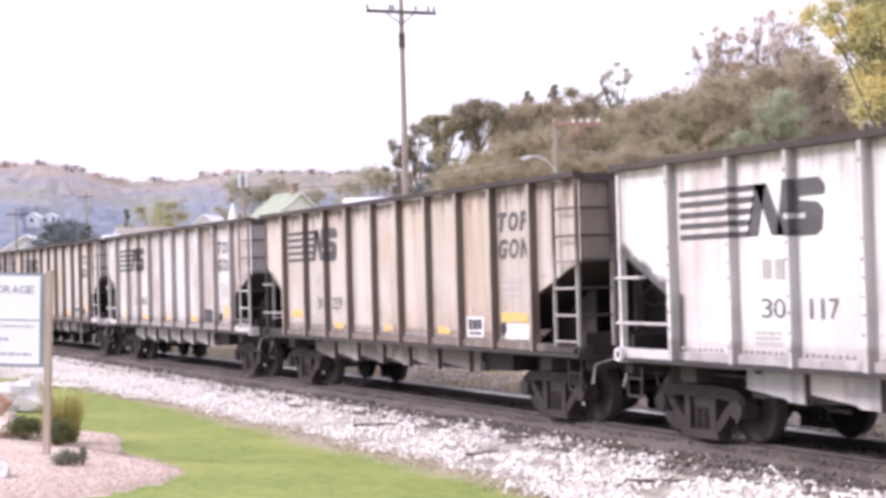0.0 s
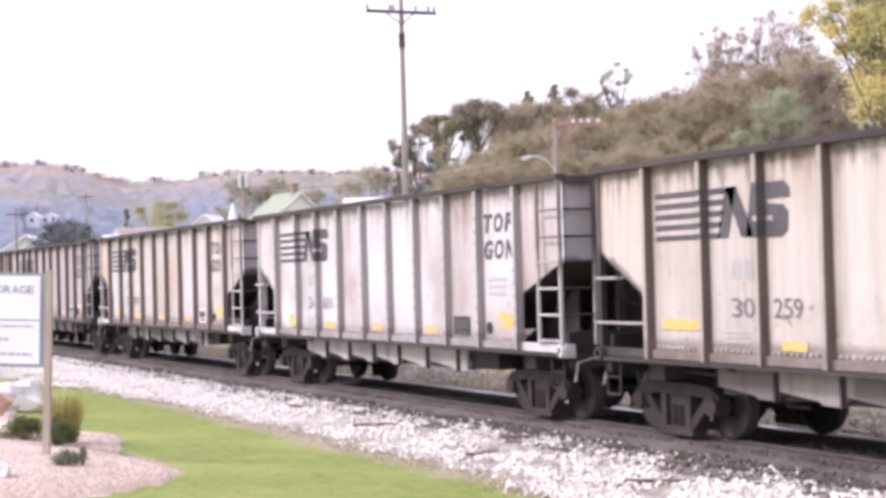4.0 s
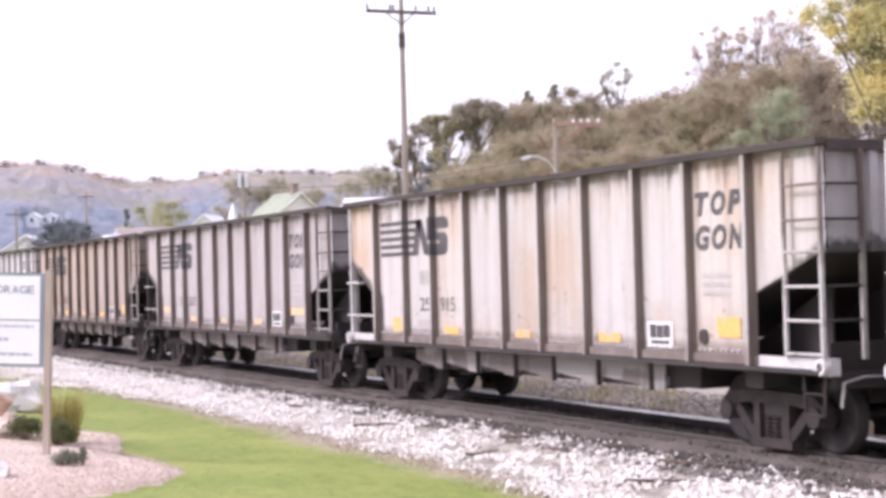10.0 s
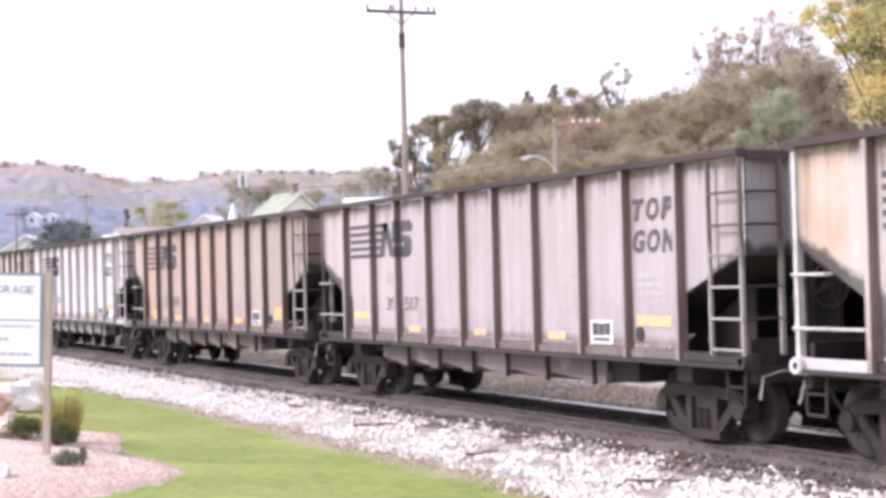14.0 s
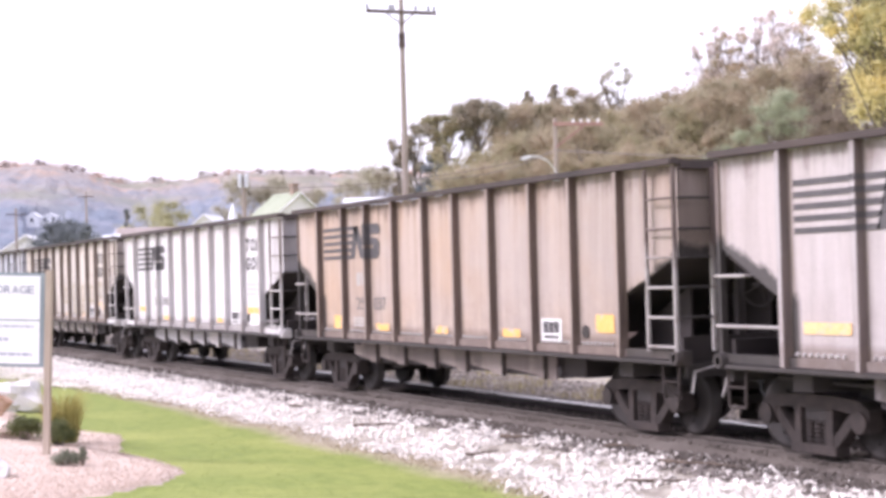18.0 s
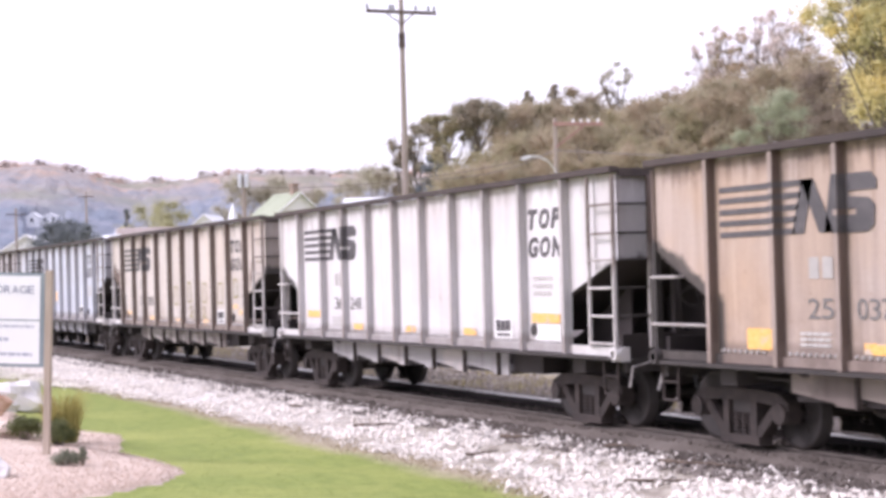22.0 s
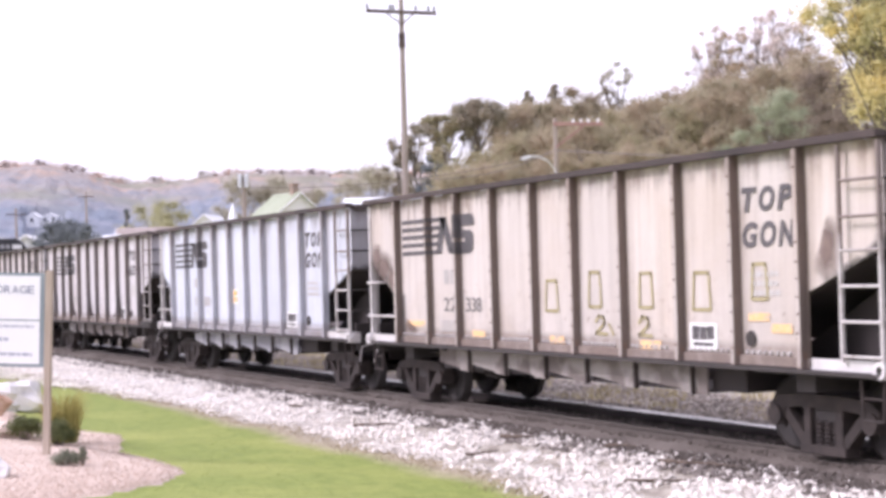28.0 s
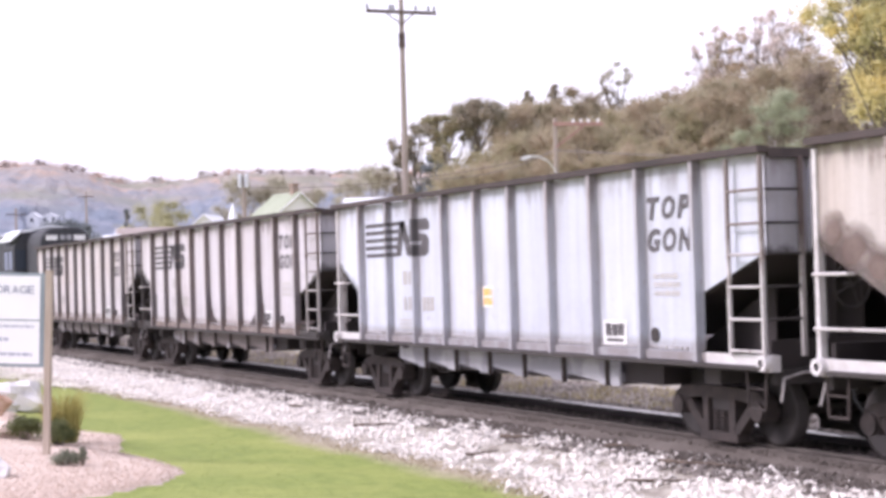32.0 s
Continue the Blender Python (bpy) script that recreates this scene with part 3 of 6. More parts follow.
def emblem_shapes():
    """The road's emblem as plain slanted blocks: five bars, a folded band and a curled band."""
    z0, z1, x0 = 2.68, 3.32, 1.50
    out = []
    h = (z1 - z0) / 9
    for i in range(5):
        za = z0 + 2 * i * h
        e = 3.02 + 0.22 * (za - z0) / (z1 - z0)
        out.append([(x0, za), (e, za), (e + 0.03, za + h), (x0, za + h)])

    def quad(xa, xb, xc, xd):
        return [(xa, z0), (xb, z0), (xd, z1), (xc, z1)]
    out.append(quad(2.98, 3.24, 3.20, 3.45))
    out.append(quad(3.55, 3.85, 3.19, 3.45))
    out.append(quad(3.66, 3.86, 3.80, 3.98))
    # curled band, as five blocks with two narrow slits
    za, tall, lean = 2.665, 0.67, 0.07
    for block in ([(3.80, 0.06), (3.88, 0.0), (4.45, 0.0), (4.56, 0.10), (4.56, 0.30), (3.80, 0.30)],
                  [(4.24, 0.30), (4.56, 0.30), (4.56, 0.44), (4.46, 0.57), (4.24, 0.60)],
                  [(3.80, 0.50), (3.92, 0.40), (4.24, 0.40), (4.24, 0.60), (3.80, 0.62)],
                  [(3.80, 0.62), (4.12, 0.61), (4.08, 0.70), (3.80, 0.70)],
                  [(3.80, 0.70), (4.57, 0.70), (4.57, 0.86), (4.46, 1.0), (3.92, 1.0), (3.80, 0.90)]):
        out.append([(x + lean * h, za + tall * h) for x, h in block])
    return [[(1.46 + (x - x0) * 0.965, z) for x, z in poly] for poly in out]


def add_flat(bm, poly, y):
    vs = [bm.verts.new((U(x), y, z)) for x, z in poly]
    if len(vs) > 2:
        bm.faces.new(vs)


def build_emblem(side, first, last):
    over = 0.003 if first >= 8 else 0.0

    def build(bm):
        for poly in emblem_shapes()[first:last]:
            for a, b, y in ((1.37, 2.535, 0), (2.665, 3.835, 0), (3.965, 5.1, 0), (2.555, 2.645, 1), (3.855, 3.945, 1)):
                c = clip(poly, a, b)
                if len(c) > 2:
                    add_flat(bm, c if side < 0 else c, side * ((POST + 0.010 + over) if y else (SHEET + 0.014 + over)))
            # the paint goes on round the flanks of the ribs
            for u in (2.6, 3.9):
                c = clip(poly, u - 0.002, u + 0.002)
                if len(c) > 2:
                    za, zb = min(p[1] for p in c), max(p[1] for p in c)
                    for s in (-1, 1):
                        bm.faces.new([bm.verts.new((U(u) + s * (dx + over), side * y, z)) for dx, y, z in (
                            (0.053, SHEET + 0.014, za), (0.045, POST + 0.006, za), (0.045, POST + 0.006, zb), (0.053, SHEET + 0.014, zb))])
        if last - first > 1:
            bmesh.ops.remove_doubles(bm, verts=bm.verts[:], dist=0.003)
    return build


def bars(bm, u0, u1, z0, z1, rows, y, gaps=5, seed=1):
    """Writing too small or too private to give, as bars of its size."""
    r = random.Random(seed)
    h = (z1 - z0) / (rows * 1.7)
    for i in range(rows):
        za = z1 - (i + 1) * (z1 - z0) / rows
        u = u0
        while u < u1 - 0.03:
            w = min(r.uniform(0.5, 1.4) * (u1 - u0) / gaps, u1 - u)
            add_flat(bm, [(u, za), (u + w, za), (u + w, za + h), (u, za + h)], y)
            u += w + (u1 - u0) / gaps * 0.22


def sideframe(bm):
    y0, y1 = -0.10, 0.10
    add_prism(bm, [(-1.02, 0.60), (-0.86, 0.70), (-0.4, 0.74), (0.4, 0.74), (0.86, 0.70), (1.02, 0.60), (1.02, 0.34), (0.76, 0.34), (0.74, 0.55),
                   (0.42, 0.58), (-0.42, 0.58), (-0.74, 0.55), (-0.76, 0.34), (-1.02, 0.34)], y0, y1)
    for s in (-1, 1):
        add_beam(bm, (s * 0.74, 0, 0.52), (s * 0.30, 0, 0.10), 0.17, 0.13)
        add_beam(bm, (s * 0.30, 0, 0.09), (s * 0.30, 0, 0.60), 0.19, 0.12)
        add_tube(bm, (s * 0.889, -0.15, 0.457), (s * 0.889, 0.12, 0.457), 0.13, sides=14)
    add_beam(bm, (-0.42, 0, 0.08), (0.42, 0, 0.08), 0.22, 0.11)
    soften(bm, 0.015)


def spring(bm):
    rings = []
    for i in range(13):
        rad = 0.045 if i % 2 else 0.072
        rings.append([bm.verts.new((rad * math.cos(k * math.pi / 5), rad * math.sin(k * math.pi / 5), 0.13 + i * 0.026)) for k in range(10)])
    for a, b in zip(rings, rings[1:]):
        for k in range(10):
            bm.faces.new((a[k], a[(k + 1) % 10], b[(k + 1) % 10], b[k]))


def wheelset(bm):
    for s in (-1, 1):
        prof = [(0.0, 0.10), (0.075, 0.14), (0.05, 0.36), (0.068, 0.40), (0.068, 0.457), (-0.05, 0.462), (-0.062, 0.485), (-0.075, 0.485), (-0.075, 0.40), (-0.02, 0.36), (-0.06, 0.14), (-0.06, 0.10)]
        n = 28
        rings = []
        for k in range(n):
            t = 2 * math.pi * k / n
            rings.append([bm.verts.new((r * math.cos(t), s * (0.755 + o), r * math.sin(t))) for o, r in prof])
        for k in range(n):
            a, b = rings[k], rings[(k + 1) % n]
            for i in range(len(prof)):
                j = (i + 1) % len(prof)
                bm.faces.new((a[i], a[j], b[j], b[i]))
        # core holes show that the wheel turns
        for k in range(2):
            t = math.pi * k + 0.6
            add_tube(bm, (0.25 * math.cos(t), s * 0.80, 0.25 * math.sin(t)), (0.25 * math.cos(t), s * 0.83, 0.25 * math.sin(t)), 0.035, sides=8)
    add_tube(bm, (0, -1.08, 0), (0, 1.08, 0), 0.082, sides=12)


wheelsets = []


def add_truck(car, x, axles=(-0.889, 0.889)):
    def bolster(bm):
        add_box(bm, -0.2, 0.2, -1.05, 1.05, 0.42, 0.62)
        add_tube(bm, (0, 0, 0.6), (0, 0, 0.78), 0.2, sides=14)
        add_box(bm, -0.7, 0.7, -0.1, 0.1, 0.36, 0.44)
        for s in (-1, 1):
            add_box(bm, s * 0.38 - 0.03, s * 0.38 + 0.03, -0.9, 0.9, 0.33, 0.45)
        soften(bm, 0.01)
    truck = shared("bolster", "truck", mat_frame, car, bolster, "grimy two-axle truck of cast steel")
    truck.matrix_local = pose(x, 0, 0)
    for s in (-1, 1):
        ob = shared("sideframe", "side_frame", mat_cast, truck, sideframe, smooth=False)
        ob.matrix_local = pose(0, s * 1.0, 0, 0, 0, 0 if s < 0 else 180)
        for x2 in (-0.16, 0.0, 0.16):
            ob = shared("spring", "spring", mat_cast, truck, spring)
            ob.matrix_local = pose(x2, s * 1.0, 0)
    for a in axles:
        ob = shared("wheelset", "wheelset", mat_wheel, truck, wheelset, "steel wheels on one axle", True)
        ob.matrix_local = pose(a, 0, 0.457)
        wheelsets.append((ob, a))
    return truck


def turned(side, f):
    """f builds for side -1; the other side is the same turned half round."""
    def build(bm):
        f(bm)
        if side > 0:
            for v in bm.verts:
                v.co.x, v.co.y = -v.co.x, -v.co.y
    return build


def add_ladders(car, side, paint):
    inner = shared(("stile", side), "ladder", paint, car, turned(side, lambda bm: add_beam(bm, (U(13.50), -1.62, 1.2), (U(13.50), -1.62, 3.66), 0.045, 0.042)),
                   "steel ladder with round rungs")
    shared(("stile2", side), "stile", paint, inner, turned(side, lambda bm: add_beam(bm, (U(14.30), -1.62, 1.2), (U(14.30), -1.62, 3.66), 0.05, 0.045)))
    for z in (1.27, 1.66, 2.06, 2.46, 2.84, 3.25):
        shared(("rung", side, z), "rung", paint, inner, turned(side, lambda bm, z=z: add_tube(bm, (U(13.50), -1.64, z), (U(14.30), -1.64, z), 0.019, sides=6)))
    end = shared(("end_stile", side), "end_ladder", mat_ladder, car, turned(side, lambda bm: add_beam(bm, (U(14.30), -1.02, 1.2), (U(14.30), -1.02, 3.66), 0.06, 0.05)))
    for z in (1.66, 2.06, 2.46, 2.84, 3.25):
        shared(("end_rung", side, z), "rung", mat_frame, end, turned(side, lambda bm, z=z: add_tube(bm, (U(14.33), -1.55, z), (U(14.33), -1.02, z), 0.018, sides=6)))
    for z, u1 in ((1.57, 1.24), (2.2, 0.60)):
        shared(("grab", side, z), "grab_iron", paint, car, turned(side, lambda bm, z=z, u1=u1: add_path(
            bm, [(U(0.02), -1.52, z), (U(0.02), -1.62, z), (U(u1), -1.62, z), (U(u1), -1.52, z)], 0.022)))


def stirrup(x, y):
    def build(bm):
        add_path(bm, [(x - 0.2, y, 1.06), (x - 0.17, y, 0.55), (x + 0.17, y, 0.55), (x + 0.2, y, 1.06)], 0.02)
        add_path(bm, [(x - 0.17, y, 0.80), (x + 0.17, y, 0.80)], 0.014)
    return build


def pocket(x, y, s):
    def build(bm):
        add_tube(bm, (x, y, 1.13), (x, y - s * 0.10, 1.13), 0.115, 0.10, sides=14, caps=False)
        add_tube(bm, (x, y - s * 0.10, 1.13), (x, y - s * 0.095, 1.13), 0.10, 0.05, sides=14, caps=False)
        add_box(bm, x - 0.12, x + 0.08, min(y, y + s * 0.15), max(y, y + s * 0.15), 1.02, 1.22)
    return build


def make_car(k, look_of):
    use_make(MAKE[k])
    car = new("coal_gondola")
    tagged(car, look_of["label"], "railway wagon", "coal wagons of the train")
    paint, trim = look_of["paint"], look_of["trim"]
    corner = look_of.get("corner", trim)
    fade, low = look_of.get("fade", mat_mark), look_of.get("low", 0.74)
    for side in (-1, 1):
        for i in range(11):
            shared(("panel", i, side, k % 3), "side_panel", paint, car, build_panel(i, side, k % 3 + 1), smooth=False)
        for i, u in enumerate(POSTS):
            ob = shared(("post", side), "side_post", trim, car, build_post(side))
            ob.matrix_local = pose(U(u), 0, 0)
            shared(("face", side), "post_face", look_of["cap"], ob, build_face(side), "paler worn outer face of the rib, its lit look painted in")

            if k in (0, 2, 7) and side < 0:
                bolts = shared(("bolts", i % 3), "bolt_row", mat_rusty_bolt, ob, build_bolts(i % 3), "rusty bolts down the rib")
                tagged(bolts, kind="stuff")

        def chord(bm, side=side):
            x0, x1 = U(0) - 0.04, HALF
            add_beam(bm, (x0, side * 1.575, 3.738), (x1, side * 1.575, 3.738), 0.17, 0.075)
            add_beam(bm, (x0, side * 1.605, 3.778), (x1, side * 1.605, 3.778), 0.10, 0.014)
            soften(bm, 0.02)
        shared(("chord", side), "top_chord", mat_chord, car, chord, "dark grimy top rail")

        def sill(bm, side=side):
            x0, x1 = U(0) - 0.02, HALF
            add_box(bm, x0, x1, min(side * 1.40, side * 1.565), max(side * 1.40, side * 1.565), 1.10, 1.215)
        shared(("sill", side), "side_sill", look_of["sill"], car, sill)

        if "bright" in look_of:
            for s, (u0, u1) in ((-1, (0.0, 1.2)), (1, (13.1, 14.2))):
                shared(("sill_end", side, s), "sill_end", look_of["bright"], car, lambda bm, side=side, u0=u0, u1=u1: add_box(
                    bm, U(u0), U(u1), min(side * 1.53, side * 1.572), max(side * 1.53, side * 1.572), 1.092, 1.222), "white-painted end of the sill")

        def angle(bm, side=side):
            add_box(bm, -HALF + 0.05, HALF - 0.05, min(side * 1.40, side * 1.668), max(side * 1.40, side * 1.668), 1.042, 1.088)
        shared(("angle", side), "sill_angle", mat_frame, car, angle, "dark lower sill edge")

        for u0, u1 in zip((2.55, 3.9, 5.2, 6.5, 7.8, 9.1), (3.9, 5.2, 6.5, 7.8, 9.1, 10.7)):
            def girder(bm, side=side, u0=u0, u1=u1):
                # the foot of each bay slants down to a lug beside the next rib
                x0, x1 = U(u0), U(u1)
                run_ = x1 - x0
                add_prism(bm, [(x0, low + 0.035), (x0 + 0.62 * run_, low - 0.045), (x0 + 0.68 * run_, low - 0.085), (x1, low - 0.095), (x1, 1.041), (x0, 1.041)],
                          *sorted((side * 1.36, side * 1.33)))
            panel = shared(("girder", side, low, u0), "lower_panel", look_of["lower"], car, girder, "patchy grimy lower side panel")

            # shade inside the notch, put in as a near-black wedge
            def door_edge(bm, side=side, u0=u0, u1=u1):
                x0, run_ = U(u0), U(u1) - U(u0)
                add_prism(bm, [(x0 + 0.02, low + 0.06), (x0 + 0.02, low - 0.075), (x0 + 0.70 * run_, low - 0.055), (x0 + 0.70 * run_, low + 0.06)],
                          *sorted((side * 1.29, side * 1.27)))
            shared(("door_edge", side, low, u0), "door_edge", mat_black, panel, door_edge, "near-black wedge for the shade in the panel notch")

        def rib(bm, side=side):
            add_box(bm, -0.02, 0.02, min(side * 1.361, side * 1.42), max(side * 1.361, side * 1.42), low - 0.10, 1.041)
        for u in POSTS[2:8]:
            ob = shared(("rib", side, low), "rib", mat_cast, car, rib)
            ob.matrix_local = pose(U(u), 0, 0)

        def row(bm, side=side):
            for i in range(1, 10):
                for q in range(8):
                    x = U(1.3 * i) + 0.17 + q * 0.12
                    add_tube(bm, (x, side * (SHEET + 0.0), 1.255), (x, side * (SHEET + 0.034), 1.255), 0.03, 0.022, 6)
        tagged(shared(("rivets", side), "rivet_strip", look_of.get("rivets", mat_bare), car, row), kind="stuff")
        add_ladders(car, side, mat_ladder_pale if corner is mat_bare else mat_ladder)
        shared(("corner", side, -1), "corner_post", look_of.get("bright", corner), car, lambda bm, side=side: add_box(
            bm, U(0) - 0.04, U(0) + 0.03, min(side * 1.45, side * 1.545), max(side * 1.45, side * 1.545), 1.2, 3.66))
        shared(("corner", side, 1), "corner_post", look_of["end"], car, lambda bm, side=side: add_box(
            bm, U(14.3) - 0.10, U(14.3) - 0.03, min(side * 1.44, side * 1.53), max(side * 1.44, side * 1.53), 2.45, 3.66))
        for s in (-1, 1):
            x = U(0.02) if s < 0 else HALF - 0.30
            shared(("stirrup", side, s), "step_stirrup", mat_cast, car, turned(side, stirrup(x + (0.28 if s < 0 else 0), -1.53)))
            shared(("pocket", side, s), "pole_pocket", look_of.get("bright", corner), car, turned(side, pocket(U(0.0) + 0.07 if s < 0 else HALF - 0.05, -1.56, 1)))
    for end in (-1, 1):
        tip = HALF if end > 0 else -U(0)

        def end_sheet(bm, end=end, tip=tip):
            add_box(bm, end * (tip - 0.10) - 0.015, end * (tip - 0.10) + 0.015, -1.49, 1.49, 2.45, 3.66)
        wall = shared(("end", end), "end_wall", look_of.get("end", trim), car, end_sheet)
        for y in (-0.8, 0, 0.8):
            shared(("end_rib", end, y), "end_rib", look_of.get("end", trim), wall, lambda bm, end=end, tip=tip, y=y: add_box(
                bm, end * (tip - 0.05) - 0.034, end * (tip - 0.05) + 0.04, y - 0.06, y + 0.06, 2.45, 3.64))

        def end_chord(bm, end=end, tip=tip):
            add_box(bm, end * (tip - 0.06) - 0.08, end * (tip - 0.06) + 0.08, -1.5, 1.5, 3.64, 3.76)
            soften(bm, 0.015)
        shared(("endchord", end), "end_chord", mat_chord, car, end_chord)

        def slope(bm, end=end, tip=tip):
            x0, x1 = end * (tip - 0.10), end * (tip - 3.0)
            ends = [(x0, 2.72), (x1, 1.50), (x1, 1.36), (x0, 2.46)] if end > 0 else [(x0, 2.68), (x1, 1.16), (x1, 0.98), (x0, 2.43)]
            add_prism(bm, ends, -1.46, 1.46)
        shared(("slope", end), "slope_sheet", mat_slope, car, slope, "near-black sloping end sheet, shade put into its colour")

        # webs, struts and beam near-black: shade of the open end in their colour
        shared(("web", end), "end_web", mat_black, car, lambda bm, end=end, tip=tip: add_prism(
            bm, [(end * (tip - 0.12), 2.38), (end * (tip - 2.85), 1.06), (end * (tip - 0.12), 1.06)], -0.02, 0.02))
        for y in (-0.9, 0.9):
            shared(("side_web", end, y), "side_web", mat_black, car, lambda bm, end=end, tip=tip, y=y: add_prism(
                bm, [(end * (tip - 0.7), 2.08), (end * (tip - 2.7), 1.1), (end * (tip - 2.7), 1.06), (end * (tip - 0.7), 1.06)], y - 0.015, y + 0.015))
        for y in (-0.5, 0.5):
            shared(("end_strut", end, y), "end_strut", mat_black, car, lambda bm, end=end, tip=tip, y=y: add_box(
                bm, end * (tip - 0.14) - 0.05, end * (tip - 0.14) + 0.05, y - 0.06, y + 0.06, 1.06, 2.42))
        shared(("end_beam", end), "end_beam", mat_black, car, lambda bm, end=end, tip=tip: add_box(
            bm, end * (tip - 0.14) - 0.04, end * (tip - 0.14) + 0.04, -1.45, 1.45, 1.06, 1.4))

        def deck(bm, end=end, tip=tip):
            add_box(bm, min(end * tip, end * (tip - 2.6)), max(end * tip, end * (tip - 2.6)), -1.44, 1.44, 1.0, 1.055)
            add_box(bm, min(end * (tip - 0.02), end * (tip - 0.12)), max(end * (tip - 0.02), end * (tip - 0.12)), -1.45, 1.45, 0.86, 1.0)
        shared(("deck", end), "end_platform", mat_frame, car, deck)

        def coupler(bm, end=end, tip=tip):
            add_beam(bm, (end * (tip - 0.3), 0, 0.86), (end * (tip + 0.34), 0, 0.86), 0.22, 0.2)
            add_box(bm, min(end * (tip + 0.26), end * (tip + 0.50)), max(end * (tip + 0.26), end * (tip + 0.50)), -0.17, 0.05, 0.70, 1.0)
            soften(bm, 0.03)
        shared(("coupler", end), "coupler", mat_cast, car, coupler, "rusty knuckle coupler")

        def hose(bm, end=end, tip=tip):
            p = [(end * (tip + 0.02), -0.35, 0.92), (end * (tip + 0.12), -0.36, 0.62), (end * (tip + 0.28), -0.3, 0.42), (end * (tip + 0.46), -0.2, 0.40)]
            add_path(bm, p, 0.028, 7)
        shared(("hose", end), "air_hose", mat_hose, car, hose)

        def lever(bm, end=end, tip=tip):
            add_path(bm, [(end * (tip + 0.03), -0.1, 0.98), (end * (tip + 0.06), -1.1, 1.0), (end * (tip + 0.07), -1.4, 0.94), (end * (tip + 0.10), -1.47, 0.66)], 0.016, 6)
        shared(("lever", end), "uncoupling_lever", mat_ladder, car, lever)

    def brake(bm):
        c, n = Vector((HALF + 0.10, -0.35, 2.05)), 18
        for i in range(n):
            t0, t1 = 2 * math.pi * i / n, 2 * math.pi * (i + 1) / n
            add_tube(bm, c + 0.28 * Vector((0, math.cos(t0), math.sin(t0))), c + 0.28 * Vector((0, math.cos(t1), math.sin(t1))), 0.018, sides=5, caps=False)
        for i in range(4):
            t = math.pi * i / 2 + 0.4
            add_tube(bm, c, c + 0.28 * Vector((0, math.cos(t), math.sin(t))), 0.013, sides=5)
        add_tube(bm, c - Vector((0.12, 0, 0)), c + Vector((0.02, 0, 0)), 0.04)
    shared("brake", "brake_wheel", mat_frame, car, brake)

    def middle(bm):
        add_box(bm, -HALF + 0.05, HALF - 0.05, -0.17, 0.17, 0.72, 0.99)
        for x in (-6.0 + 0.02, 5.58):
            add_box(bm, x - 0.18, x + 0.18, -1.4, 1.4, 0.80, 0.995)
    shared("middle", "centre_sill", mat_frame, car, middle)

    # tub feet closed with near-black boxes, shade put into their colour
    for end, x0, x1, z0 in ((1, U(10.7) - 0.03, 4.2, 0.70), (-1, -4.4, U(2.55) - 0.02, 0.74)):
        shared(("chute", end), "hopper_end", mat_black, car, lambda bm, x0=x0, x1=x1, z0=z0: add_box(bm, x0, x1, -1.25, 1.25, z0, 1.04), "near-black foot of the tub by the truck, shade in its colour")
    # added boxes that black out the shaded gap over each truck
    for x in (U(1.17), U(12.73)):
        shared(("truck_well", round(x, 2)), "truck_well", mat_black, car, lambda bm, x=x: add_box(bm, x - 1.3, x + 1.3, -0.6, 0.6, 0.63, 0.985), "near-black box added to fill the shade over the truck")

    def floor(bm):
        add_box(bm, U(2.55) + 0.03, U(10.7) - 0.05, -1.20, 1.20, 0.66, 0.70)
    shared("floor", "tub_floor", mat_frame, car, floor)

    def pipe(bm):
        add_path(bm, [(-HALF + 0.4, -1.1, 0.92), (-3.9, -1.05, 0.86), (-3.6, -1.0, 0.56), (-3.2, -1.0, 0.56)], 0.03, 6)
    shared("pipe", "brake_pipe", mat_frame, car, pipe)
    shared("tank", "air_tank", mat_frame, car, lambda bm: add_tube(bm, (-4.5, -0.75, 0.72), (-3.75, -0.75, 0.72), 0.16, sides=12))
    shared("tank2", "air_tank", mat_frame, car, lambda bm: add_tube(bm, (4.1, 0.75, 0.72), (4.9, 0.75, 0.72), 0.16, sides=12))
    add_truck(car, U(1.17))
    add_truck(car, U(12.73))

    # markings on the side that is seen
    y = -(SHEET + 0.014)
    emblem = shared("emblem", "emblem", fade, car, build_emblem(-1, 5, 8), "dark striped emblem of plain slanted blocks")
    shared("emblem_curl", "emblem_curl", fade, emblem, build_emblem(-1, 8, 99))
    for i in range(5):
        shared(("emblem_stripe", i), "emblem_stripe", fade, emblem, build_emblem(-1, i, i + 1))
    if look_of.get("words", True):
        write("letter", "TOP", U(11.83), U(12.84), y, 2.98, 3.29, 0.2, 0.045, fade, car, "bold dark painted letter")
        write("letter", "GON", U(11.83), U(12.86), y, 2.54, 2.86, 0.2, 0.045, fade, car, "bold dark painted letter")
    if look_of.get("number"):
        a, b = look_of["number"]
        write("digit", a, U(3.17), U(3.68), y, 1.68, 1.92, 0, 0.004, look_of.get("ink", mat_ink), car)
        write("digit", b, U(4.10), U(4.67), y, 1.68, 1.92, 0, 0.004, look_of.get("ink", mat_ink), car)
    blocks = [(3.21, 0.20, 2.15), (3.48, 0.20, 2.15)]
    if not look_of.get("number"):
        blocks += [(u, 0.13, 1.68) for u in (3.22, 3.45, 4.12, 4.30, 4.48)]
    for u, w, z in blocks:
        ms = bmesh.new()
        add_flat(ms, [(u, z), (u + w, z), (u + w, z + 0.25), (u, z + 0.25)], y)
        part("marking_bar", ms, mat_fade, car, "short plain marking bar")
    sm = bmesh.new()
